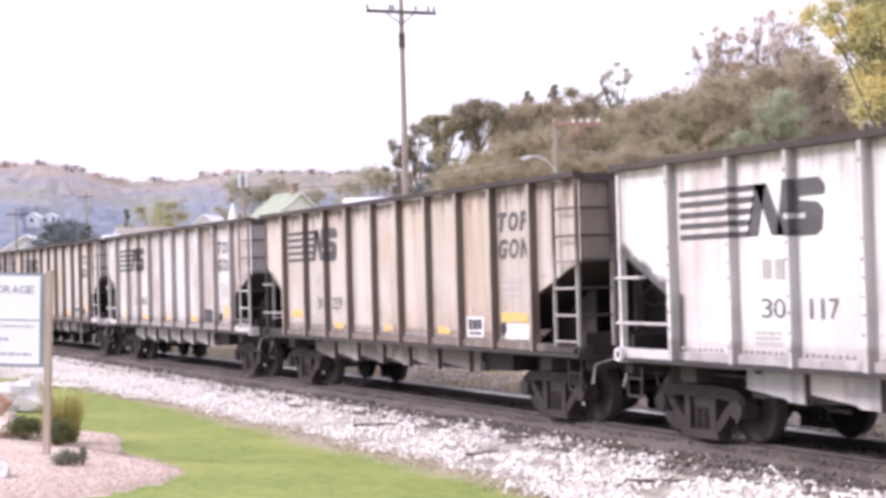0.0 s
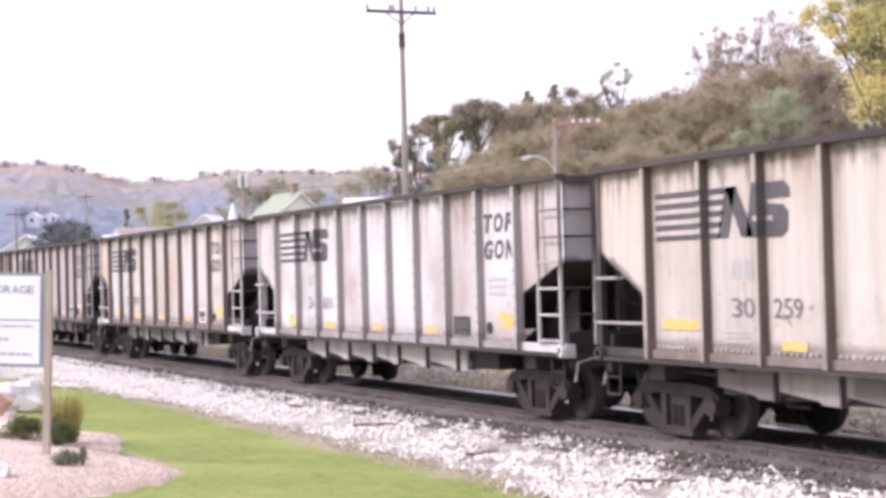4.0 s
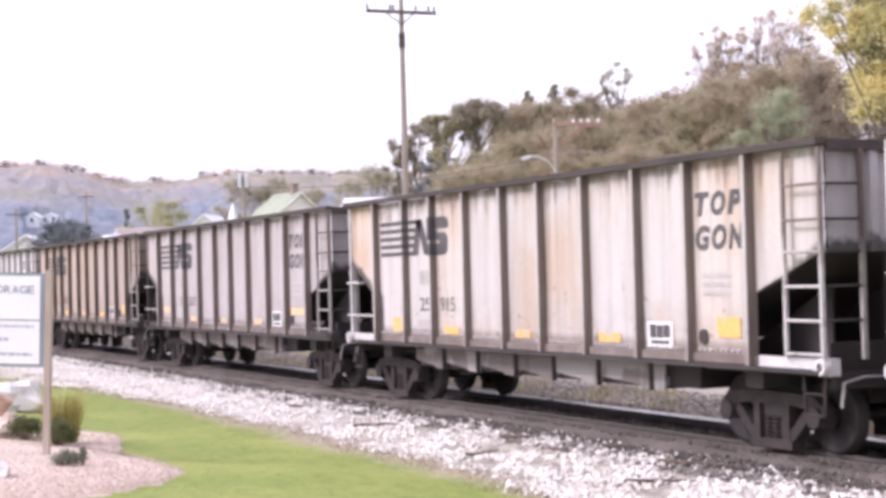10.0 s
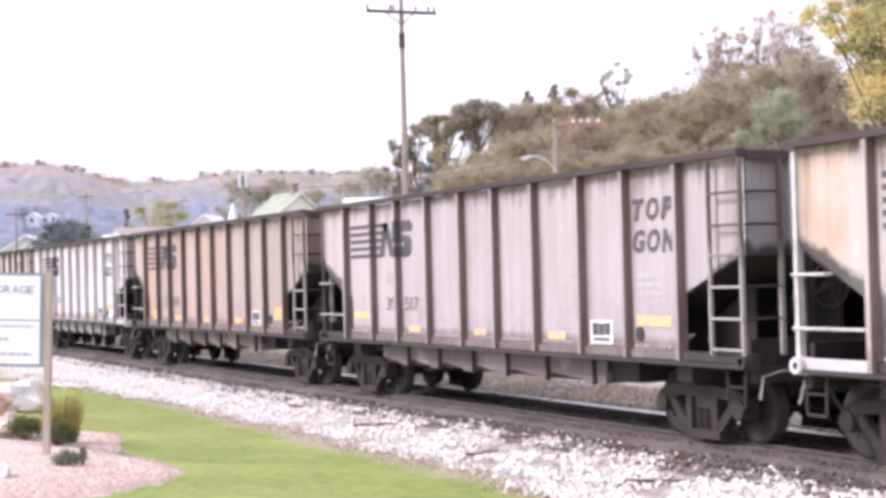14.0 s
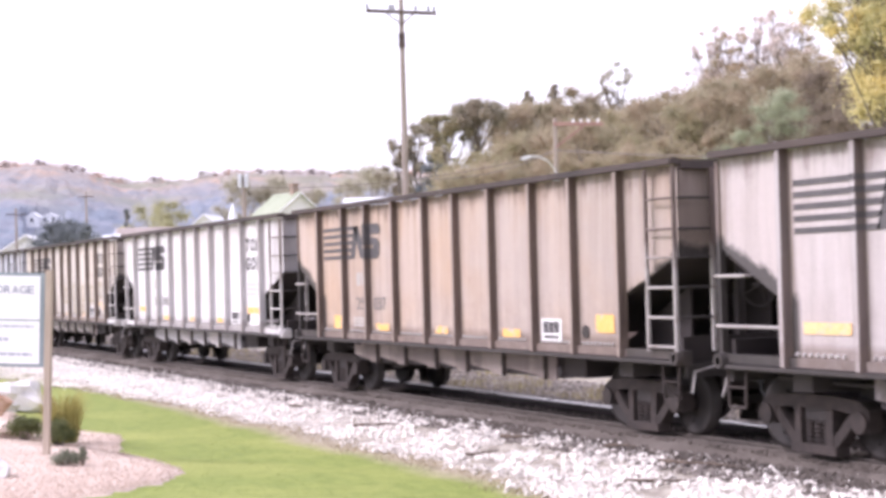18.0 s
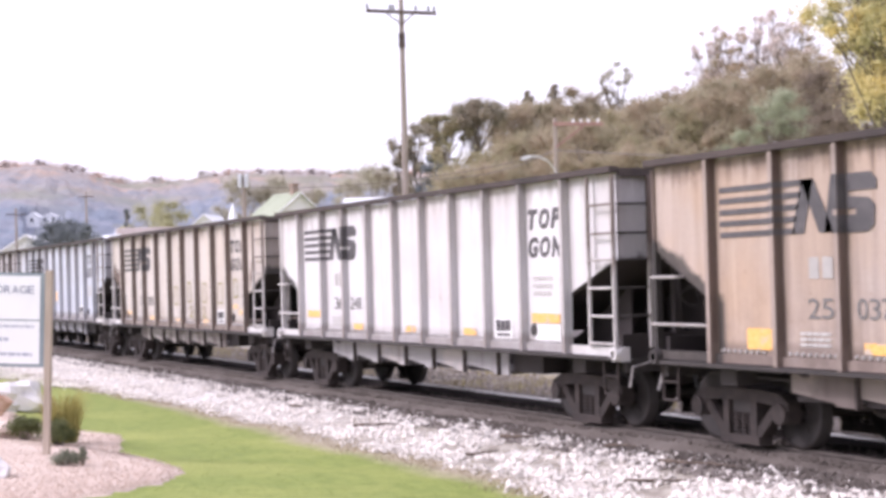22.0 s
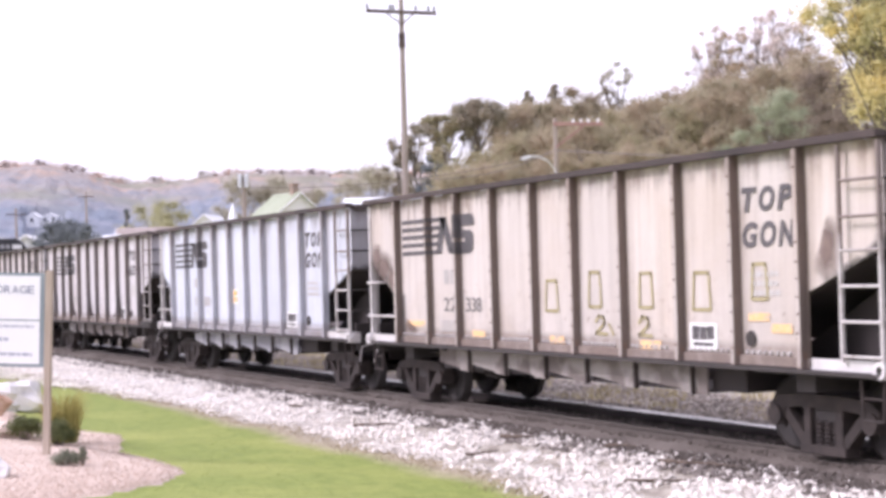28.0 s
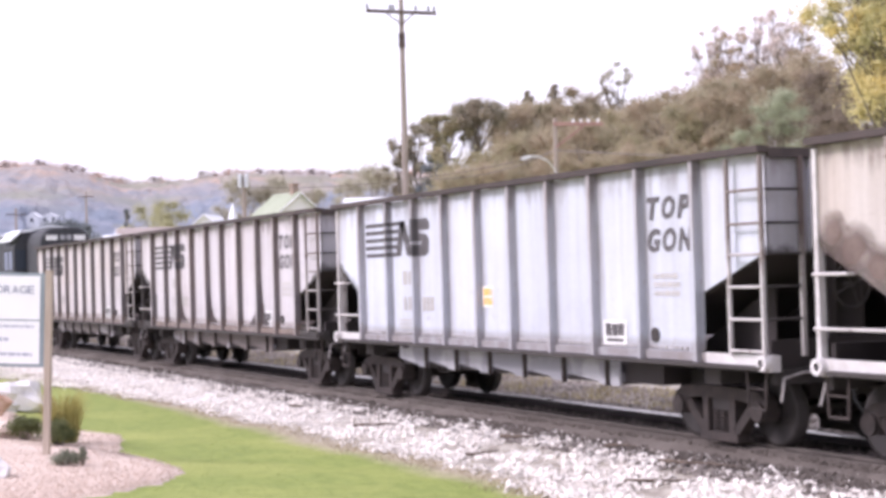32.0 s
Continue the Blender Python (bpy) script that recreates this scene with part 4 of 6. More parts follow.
    bars(sm, 3.0, 3.6, 1.35, 1.55, 3, y, 6, k)
    part("small_marking", sm, mat_faint, car)
    if look_of.get("words", True):
        sm = bmesh.new()
        bars(sm, 11.95, 12.55, 1.95, 2.3, 3, y, 6, k + 20)
        part("small_marking", sm, mat_faint, car)
    pl = bmesh.new()
    for (a, b, c, d) in ((10.57, 11.22, 1.25, 1.60),):
        add_flat(pl, [(a, c), (b, c), (b, d), (a, d)], y)
    placard = part("placard", pl, mat_white if k != 2 else mat_frame, car, "square inspection panel with dark bars")
    for u0, u1, z0, z1 in ((10.64, 10.80, 1.38, 1.56), (10.815, 10.975, 1.38, 1.55), (10.99, 11.15, 1.39, 1.56), (10.66, 11.13, 1.30, 1.345)):
        pb = bmesh.new()
        add_flat(pb, [(u0, z0), (u1, z0), (u1, z1), (u0, z1)], y - 0.004)
        part("placard_bar", pb, mat_mark, placard)
    if k in (6, 1):
        wp = bmesh.new()
        add_flat(wp, [(11.98, 1.25), (12.75, 1.25), (12.75, 1.50), (11.98, 1.50)], y)
        part("data_patch", wp, mat_white, car)
    dot = bmesh.new()
    add_tube(dot, (U(11.95), y + 0.01, 1.42), (U(11.95), y - 0.012, 1.42), 0.10, sides=14)
    part("tag_disc", dot, mat_frame, car)
    if look_of["yellow"] is FEW:
        tag = bmesh.new()
        add_flat(tag, [(6.58, 1.76), (6.99, 1.76), (6.99, 2.11), (6.58, 2.11)], y)
        part("pale_tag", tag, mat_white, car, "white tag with two yellow bars")
    for u0, u1, z0, z1 in look_of["yellow"]:
        yb = bmesh.new()
        add_flat(yb, [(u0, z0), (u1, z0), (u1, z1), (u0, z1)], y - 0.002)
        part("reflector", yb, mat_yellow_pale if k in (4, 7) else mat_yellow, car, "faded yellow reflective strip")
    return car


STD = [(1.58, 2.40, 1.50, 1.64), (4.25, 4.75, 1.29, 1.41), (6.85, 7.32, 1.29, 1.41), (9.38, 9.88, 1.29, 1.41), (11.88, 12.74, 1.53, 1.68)]
BIG = [(1.95, 2.45, 1.29, 1.55), (4.20, 4.80, 1.29, 1.42), (6.80, 7.32, 1.29, 1.42), (9.35, 9.90, 1.29, 1.42), (12.25, 12.74, 1.42, 1.68)]
SCRAWLED = [(1.58, 2.36, 1.40, 1.50), (4.30, 4.78, 1.26, 1.37), (6.91, 7.36, 1.23, 1.34), (9.43, 9.92, 1.22, 1.34), (11.91, 12.33, 1.64, 1.74), (12.37, 12.76, 1.50, 1.61)]
FEW = [(6.62, 6.95, 1.80, 1.92), (6.62, 6.95, 1.95, 2.07)]
WHITE, CREAM, GREY, BLUISH = (0.78, 0.76, 0.77), (0.68, 0.60, 0.54), (0.50, 0.47, 0.48), (0.62, 0.64, 0.70)
RUST, TAN, ORANGE, SOOT, BROWN = (0.28, 0.17, 0.115), (0.50, 0.39, 0.30), (0.54, 0.37, 0.24), (0.12, 0.10, 0.095), (0.20, 0.145, 0.115)


def dress(name, base, rust, rusting, dirtiness, label, yellow, number=None, post=0.6, post_col=BROWN, seed=1, soiled=0.82, end_col=(0.66, 0.68, 0.76), **more):
    """The paint of one wagon: clean sheets, and posts darkened for grime and for the shade on their flanks."""
    # rib flanks darker, faces paler: side shade put into the paint besides grime
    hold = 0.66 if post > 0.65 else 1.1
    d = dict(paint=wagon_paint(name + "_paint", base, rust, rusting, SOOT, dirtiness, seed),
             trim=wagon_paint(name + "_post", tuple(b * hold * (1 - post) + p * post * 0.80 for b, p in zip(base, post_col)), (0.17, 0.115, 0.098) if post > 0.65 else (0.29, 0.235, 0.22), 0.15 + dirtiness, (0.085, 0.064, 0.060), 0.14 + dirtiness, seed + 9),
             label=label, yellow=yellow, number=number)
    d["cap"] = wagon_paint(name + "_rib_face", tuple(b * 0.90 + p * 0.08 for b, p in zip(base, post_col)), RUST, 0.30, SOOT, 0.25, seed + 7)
    # default end_col leans end walls blue-grey, sky light put into the paint
    d["end"] = wagon_paint(name + "_end", tuple(b * 0.55 + p * 0.45 for b, p in zip(base, end_col)), RUST, 0.15, SOOT, 0.15, seed + 5)
    d["lower"] = patchy_paint(name + "_lower", tuple(b * w for b, w in zip(base, (0.70, 0.655, 0.615) if soiled < 0.6 else (0.58, 0.58, 0.58))), tuple(b * (1 - soiled) * 0.66 + p * soiled for b, p in zip(base, (0.125, 0.098, 0.09))), seed)
    d["sill"] = wagon_paint(name + "_sill", tuple(b * (1.0 - 0.5 * soiled) + p * 0.5 * soiled for b, p in zip(base, (0.20, 0.16, 0.14))), RUST, 0.15 + 0.4 * soiled, SOOT, 0.1 + 0.35 * soiled, seed + 2)
    d.update(more)
    return d


DRESS = [
    dress("white", (0.80, 0.78, 0.79), RUST, 0.35, 0.14, "white-painted steel coal gondola with grey ribs", [], ("30", "117"), 0.55, (0.24, 0.22, 0.22), 1, 0.35, low=0.735, corner=mat_bare, bright=mat_bright),
    dress("tan", (0.595, 0.535, 0.488), TAN, 0.7, 0.38, "tan-stained steel coal gondola with brown ribs", STD, ("30", "259"), 0.86, (0.13, 0.09, 0.07), 2, end_col=(0.16, 0.12, 0.10)),
    dress("white_rusty", (0.669, 0.642, 0.642), RUST, 0.55, 0.15, "white steel coal gondola with rust runs under its rim", BIG, ("34", "611"), 0.6, (0.20, 0.17, 0.16), 3, 0.3, corner=mat_bare, bright=mat_bright),
    dress("cream", (0.592, 0.557, 0.539), (0.52, 0.38, 0.27), 0.76, 0.3, "cream steel coal gondola with orange rust stains", BIG, ("25", "915"), 0.72, (0.18, 0.13, 0.10), 4, corner=mat_bare, bright=mat_bright),
    dress("grey", (0.502, 0.456, 0.465), (0.42, 0.35, 0.33), 0.4, 0.35, "dull grey steel coal gondola with darker ribs", STD, ("39", "517"), 0.7, (0.13, 0.105, 0.10), 5),
    dress("orange", (0.445, 0.370, 0.336), (0.46, 0.33, 0.243), 0.72, 0.38, "orange-brown weathered steel coal gondola", BIG, ("25", "037"), 0.88, (0.11, 0.072, 0.055), 6, words=False, rivets=mat_fade, end_col=(0.16, 0.12, 0.10)),
    dress("clean_white", (0.688, 0.671, 0.688), RUST, 0.22, 0.12, "clean white steel coal gondola with pale grey ribs", STD, ("36", "248"), 0.42, (0.30, 0.28, 0.29), 7, 0.3, corner=mat_bare, bright=mat_bright),
    dress("scrawled", (0.615, 0.560, 0.525), TAN, 0.42, 0.28, "cream steel coal gondola with olive sprayed scrawl", SCRAWLED, ("22", "338"), 0.82, (0.14, 0.10, 0.08), 8, end_col=(0.42, 0.37, 0.34), corner=mat_bare, bright=mat_bright),
    dress("bluish", (0.590, 0.622, 0.705), (0.40, 0.37, 0.38), 0.22, 0.2, "bluish-white steel coal gondola with grey ribs", FEW, None, 0.45, (0.26, 0.25, 0.28), 9, 0.5, corner=mat_bare, bright=mat_bright),
    dress("stained", (0.586, 0.558, 0.586), (0.36, 0.28, 0.26), 0.3, 0.3, "grey-white steel coal gondola with dark stains at its ribs", [], None, 0.82, (0.13, 0.11, 0.115), 10, 0.9),
    dress("last", (0.577, 0.544, 0.563), TAN, 0.3, 0.35, "grey-white steel coal gondola ahead of the engine", [], None, 0.82, (0.13, 0.11, 0.115), 11),
]
cars = []
for k, d in enumerate(DRESS):
    c = make_car(k, d)
    cars.append((c, FIRST - PITCH * k + HALF + SLACK[k] + LEFT[k]))

# the scrawl, as plain strokes of sprayed paint
def stroke(points, width=0.05):
    bm = bmesh.new()
    for (x0, z0), (x1, z1) in zip(points, points[1:]):
        d = Vector((x1 - x0, z1 - z0)).normalized() * width / 2
        add_flat(bm, [(x0 + d.y - d.x, z0 - d.x - d.y), (x1 + d.y + d.x, z1 - d.x + d.y), (x1 - d.y + d.x, z1 + d.x + d.y), (x0 - d.y - d.x, z0 + d.x - d.y)], -(SHEET + 0.017))
    part("spray_stroke", bm, mat_spray, cars[7][0], "olive sprayed stroke")


for cx, w, za, zb in ((7.0, 0.20, 1.73, 2.17), (8.30, 0.17, 1.80, 2.28), (9.60, 0.16, 1.80, 2.25), (10.88, 0.21, 1.78, 2.24), (12.15, 0.16, 1.92, 2.33)):
    stroke([(cx - w, za), (cx - w * 0.8, zb)])
    stroke([(cx + w, za), (cx + w * 0.8, zb)])
    stroke([(cx - w * 0.7, zb + 0.01), (cx + w * 0.7, zb + 0.01)])
    stroke([(cx - w * 0.8, za - 0.01), (cx + w * 0.8, za - 0.01)])
for cx in (8.45, 9.56):
    stroke([(cx - 0.14, 1.58), (cx - 0.06, 1.66), (cx + 0.06, 1.64), (cx + 0.08, 1.55), (cx - 0.14, 1.41), (cx + 0.15, 1.40)])
stroke([(8.66, 1.54), (8.76, 1.41)])

# grime with outlines of its own
mat_stain = surface("dark_rust_stain", (0.040, 0.030, 0.030), (0.085, 0.062, 0.058), 6, 0.85, 0, 0.1)


def stain(car, outline, lift=0.0, material=None):
    bm = bmesh.new()
    add_flat(bm, outline, -(SHEET + 0.017 + lift))
    part("stain", bm, material or mat_stain, car, "dark rusty stain")


def smudge_paint():
    """Brown grime that thins out towards its rim."""
    m, n, l, b = nodes_of("brown_smudge", 0.85)
    v = coords(n, l)
    blot = noise_of(n, l, v, 3.5, 6, 0.65)
    tc = n.new("ShaderNodeTexCoord")
    flat = n.new("ShaderNodeVectorMath")
    flat.operation = "MULTIPLY"
    flat.inputs[1].default_value = (1, 0, 1)
    l.new(tc.outputs["Generated"], flat.inputs[0])
    mid = n.new("ShaderNodeVectorMath")
    mid.operation = "DISTANCE"
    mid.inputs[1].default_value = (0.5, 0.0, 0.5)
    l.new(flat.outputs[0], mid.inputs[0])
    thick = times(n, l, mid.outputs["Value"], times(n, l, times(n, l, blot, -0.5, "ADD"), 0.5), "ADD")
    l.new(ranged(n, l, thick, 0.50, 0.12, 0.0, 0.9), b.inputs["Alpha"])
    l.new(blend(n, l, ranged(n, l, blot, 0.35, 0.65), (0.13, 0.092, 0.08), (0.25, 0.185, 0.16)), b.inputs["Base Color"])
    return m


mat_smudge = smudge_paint()
for u, h, back, ahead in ((3.9, 0.80, 0.25, 0.75), (6.5, 0.66, 0.25, 0.80), (10.4, 0.85, 0.80, 0.70), (2.6, 0.2, 0.2, 0.25), (9.1, 0.18, 0.2, 0.3)):
    for s, w in ((-1, back), (1, ahead)):
        outline = [(u + s * 0.05, 1.22), (u + s * w, 1.22), (u + s * w * 0.85, 1.22 + h * 0.12), (u + s * (0.05 + w * 0.42), 1.22 + h * 0.34),
                   (u + s * (0.05 + w * 0.2), 1.22 + h * 0.7), (u + s * 0.10, 1.22 + h * 1.25), (u + s * 0.05, 1.22 + h * 1.6)]
        stain(cars[9][0], outline[::s])
for cx, cz, rad in ((0.66, 2.40, 0.42), (0.24, 2.64, 0.34), (1.00, 2.20, 0.36)):
    r = random.Random(int(cx * 100))
    pts = [(cx + rad * r.uniform(0.75, 1.15) * math.cos(i * 0.42), cz + rad * r.uniform(0.8, 1.2) * math.sin(i * 0.42)) for i in range(15)]
    stain(cars[7][0], [(x, max(z, 2.48 - 0.5 * (x - 0.03) + 0.01)) for x, z in pts], 0.001 + 0.002 * cx, mat_smudge)
stain(cars[7][0], [(13.10, 2.06), (13.30, 2.16), (13.46, 2.32), (13.44, 2.62), (13.40, 2.86), (13.33, 2.96), (13.26, 2.80), (13.20, 2.52), (13.12, 2.34)], 0.001, mat_smudge)
stain(cars[7][0], [(1.42, 1.23), (2.1, 1.23), (2.0, 1.36), (1.72, 1.45), (1.50, 1.62), (1.42, 1.60)], 0.001, mat_smudge)
# ---- lawn, bed and sign by the line ----
BED = [(-42, -6.4), (-36, -6.7), (-30.4, -6.9), (-28.2, -6.6), (-27.1, -6.0), (-25.3, -6.42), (-23.8, -6.85), (-22.4, -6.65), (-21.05, -6.63), (-19.92, -7.08), (-19.08, -7.72), (-18.57, -8.25), (-17.8, -9.0), (-17.3, -11), (-30, -12), (-44, -9)]


def in_bed(x, y):
    inside = np.zeros(np.shape(x), bool)
    for (x0, y0), (x1, y1) in zip(BED, BED[1:] + BED[:1]):
        hit = ((y0 > y) != (y1 > y)) & (x < (x1 - x0) * (y - y0) / (y1 - y0) + x0)
        inside ^= hit
    return inside


mat_mulch = surface("pinkish_bark_chips", (0.44, 0.34, 0.28), (0.64, 0.53, 0.46), 9, 0.95, 0, 0.6, depth=0.03)
bm = bmesh.new()
cx, cy = -27.0, -8.2
rim = []
for (x0, y0), (x1, y1) in zip(BED, BED[1:] + BED[:1]):
    for i in range(6):
        t = i / 6
        rim.append((x0 + t * (x1 - x0) + 0.12 * math.sin(7 * x0 + 5 * i), y0 + t * (y1 - y0) + 0.05 * math.sin(3 * i + x0)))
rows_ = []
for k, (f, up) in enumerate(((1.005, -0.03), (0.992, 0.02), (0.9, 0.03), (0.65, 0.035), (0.35, 0.04), (0.05, 0.04))):
    rows_.append([bm.verts.new((cx + (x - cx) * f, cy + (y - cy) * f, float(land(cx + (x - cx) * f, cy + (y - cy) * f)) + up)) for x, y in rim])
for a, b in zip(rows_, rows_[1:]):
    for i in range(len(rim)):
        j = (i + 1) % len(rim)
        bm.faces.new((a[i], a[j], b[j], b[i]))
bm.faces.new(rows_[-1])
mulch = part("mulch_bed", bm, mat_mulch, smooth=True)
tagged(mulch, "planting bed of pinkish bark chips in the lawn", "flower bed", kind="structure")
mat_chip = surface("bark_chip", (0.48, 0.38, 0.32), (0.66, 0.54, 0.46), 12, 0.95, 0, 0.3, pick="island", spread=0.14)
stones("bark_chips", (-40, -17.5), (-11, -5.2), 30000, (0.006, 0.014), mat_chip, "loose bark chips on the bed", lift=0.035, seed=11,
       keep=lambda x, y, r: in_bed(x, y))


def blades(name, x, y, z, h, w, lean, material, seed):
    r = np.random.RandomState(seed)
    n = len(x)
    t, k = r.uniform(0, 2 * math.pi, n), r.uniform(0, 2 * math.pi, n)
    h, w = h * r.uniform(0.6, 1.2, n), w * r.uniform(0.7, 1.3, n)
    dx, dy = np.cos(t) * w / 2, np.sin(t) * w / 2
    ox, oy = np.cos(k) * h * lean * r.rand(n), np.sin(k) * h * lean * r.rand(n)
    v = np.stack([np.stack([x - dx, y - dy, z], -1), np.stack([x + dx, y + dy, z], -1), np.stack([x + ox, y + oy, z + h], -1)], 1)
    return new(name, from_arrays(name, v.reshape(-1, 3), np.arange(3 * n).reshape(-1, 3), material))


mat_grass = surface("lawn_blades", (0.130, 0.175, 0.032), (0.26, 0.30, 0.068), 0.9, 0.8, 0, 0, pick="island", spread=0.07)
r_ = np.random.RandomState(8)
gxs = -11 - 42 * r_.rand(90000) ** 1.5
gys = r_.uniform(-13, -2.6, 90000)
keep_ = (gys < bed_edge(gxs) - 0.12 - np.abs(r_.normal(0, 0.28, 90000))) & ~in_bed(gxs, gys) & (gys > -12.4 + 0.0 * gxs) & ((gys + 12.6) > 0.10 * -gxs)
gxs, gys = gxs[keep_], gys[keep_]
lawn = blades("lawn", gxs, gys, land(gxs, gys) - 0.01, 0.024, 0.010, 0.9, mat_grass, 2)
tagged(lawn, "mown green lawn with paler worn patches", "grass", kind="stuff")
# straw and weeds along the edge of the stones
ex = -12 - 50 * r_.rand(9000) ** 1.3
ey = bed_edge(ex) - 0.08 + r_.normal(0.0, 0.20, 9000)
mat_straw = surface("dry_edge_grass", (0.25, 0.20, 0.12), (0.44, 0.37, 0.24), 3, 0.9, 0, 0, pick="island", spread=0.3)
tagged(blades("edge_grass", ex, ey, land(ex, ey) - 0.01, 0.06, 0.014, 1.0, mat_straw, 3), "dry straw along the edge of the stones", "grass", kind="stuff")
# dry weeds on the far side of the line
wx = -8 - 62 * r_.rand(14000) ** 1.2
wy = r_.uniform(2.9, 7.5, 14000)
thick = patch(wx * 0.5, wy * 0.6) > 0.15 + r_.normal(0, 0.25, 14000)
wx, wy = wx[thick], wy[thick]
mat_weed = surface("dry_weeds", (0.30, 0.25, 0.12), (0.50, 0.43, 0.24), 2, 0.9, 0, 0, pick="island", spread=0.3)
tagged(blades("dry_weeds", wx, wy, land(wx, wy) - 0.01, 0.22, 0.025, 0.8, mat_weed, 6), "dry tan weeds on the far side of the line", "weeds", kind="stuff")
# dead sticks and clinker on the stones
mat_stick = surface("dead_stick", (0.07, 0.05, 0.04), (0.17, 0.13, 0.10), 9, 0.9)
for x, y, a, n in ((-25.6, -2.3, 35, 0.9), (-21.6, -1.5, 20, 0.7), (-20.6, -2.6, 70, 0.5), (-17.4, -1.35, 15, 1.3), (-19.2, -1.1, 5, 0.6), (-16.6, -2.4, 40, 0.9), (-30, -1.9, 10, 0.6)):
    bm = bmesh.new()
    p = Vector((0, 0, 0))
    for i in range(3):
        q = p + Vector((n / 3, random.Random(i + x).uniform(-0.06, 0.06), random.Random(2 * i + x).uniform(-0.01, 0.03)))
        add_tube(bm, p, q, 0.03 - 0.006 * i, 0.024 - 0.006 * i, 6)
        p = q
    st = part("stick", bm, mat_stick)
    st.matrix_world = pose(x, y, float(land(x, y)) + 0.055, 0, 0, a)
    tagged(st, "dark dead stick lying on pale stones", "stick", "sticks on the ballast")

# sign on two posts, leaning a little
mat_post = surface("weathered_post", (0.34, 0.28, 0.22), (0.52, 0.44, 0.37), 10, 0.85, 0, 0.3, (1, 1, 0.15))
mat_board = surface("sign_white", (0.80, 0.81, 0.84), (0.87, 0.88, 0.90), 3, 0.45, 0, 0.03)
mat_border = surface("sign_border", (0.20, 0.25, 0.28), (0.30, 0.35, 0.38), 6, 0.6, 0, 0.05)
mat_blue = surface("sign_lettering", (0.20, 0.22, 0.31), (0.28, 0.30, 0.39), 6, 0.6, 0, 0.03)
sign = new("sign_board")
tagged(sign, "white storage sign with grey border on wooden posts", "sign")
SZ = float(land(-23.24, -8.03))
sign.matrix_world = pose(-23.24, -8.03, SZ, 0, 2.4, 56)
for x in (0.0, -1.36):
    bm = bmesh.new()
    add_box(bm, x - 0.045, x + 0.045, -0.045, 0.045, -0.12, 2.70)
    soften(bm, 0.012)
    part("post", bm, mat_post, sign, "weathered square timber post")
bm = bmesh.new()
add_box(bm, -1.310, -0.05, -0.045, -0.005, 1.30, 2.66)
soften(bm, 0.006)
board = part("board", bm, mat_border, sign, "grey-green edged board")
bm = bmesh.new()
add_box(bm, -1.29, -0.115, -0.051, -0.044, 1.345, 2.615)
part("face", bm, mat_board, board, "white sign face")
bm = bmesh.new()
add_box(bm, -1.29, -0.115, -0.054, -0.0505, 1.965, 1.985)
part("divider", bm, mat_border, board)
write("letter", "STORAGE", -1.02, -0.20, -0.0555, 2.36, 2.47, 0, 0.008, mat_blue, board)
mat_print = surface("sign_small_print", (0.38, 0.40, 0.48), (0.48, 0.50, 0.58), 6, 0.6, 0, 0.03)
rs = random.Random(5)
for z, h, x0, x1 in ((1.87, 0.03, -1.2, -0.20), (1.67, 0.05, -1.1, -0.58), (1.46, 0.045, -1.2, -0.22)):
    bm = bmesh.new()
    x = x0
    while x < x1 - 0.02:
        w = min(rs.uniform(0.05, 0.13), x1 - x)
        bm.faces.new([bm.verts.new((a, -0.0555, b)) for a, b in ((x, z), (x + w, z), (x + w, z + h), (x, z + h))])
        x += w + 0.018
    part("print_line", bm, mat_print, board)


def boulder(name, at, size, material, label, seed, turn=0):
    bm = bmesh.new()
    bmesh.ops.create_icosphere(bm, subdivisions=3, radius=1)
    for v in bm.verts:
        n = noise.noise(v.co * 1.3 + Vector((seed, 0, 0))) * 0.55 + noise.noise(v.co * 3.1 + Vector((0, seed, 0))) * 0.3
        v.co *= 1 + n
        v.co = Vector((v.co.x * size[0], v.co.y * size[1], max(v.co.z, -0.35) * size[2]))
    soften(bm, 0.03)
    ob = part(name, bm, material)
    ob.matrix_world = pose(at[0], at[1], float(land(at[0], at[1])) + 0.30 * size[2], 0, 0, turn)
    return tagged(ob, label, "rock", "rocks in the bed")


mat_rock = surface("tan_boulder", (0.36, 0.21, 0.13), (0.62, 0.46, 0.36), 3, 0.9, 0, 0.5)
mat_slab = surface("pinkish_slab", (0.50, 0.37, 0.30), (0.76, 0.65, 0.58), 4, 0.9, 0, 0.5)
mat_pale_rock = surface("pale_boulder", (0.55, 0.53, 0.53), (0.78, 0.76, 0.75), 4, 0.9, 0, 0.5)
boulder("boulder", (-31.3, -7.62), (0.46, 0.42, 0.44), mat_rock, "tan rough boulder half sunk in bark", 1.0, 20)
boulder("boulder", (-33.6, -6.75), (0.8, 0.55, 0.50), mat_pale_rock, "pale grey boulder behind the grass clump", 2.4, 60)
boulder("boulder", (-26.6, -8.35), (0.75, 0.42, 0.24), mat_slab, "flat pinkish slab of rock", 3.7, 65)
boulder("boulder", (-20.9, -9.25), (0.34, 0.28, 0.24), mat_pale_rock, "small pale rock in bark chips", 5.2, 10)


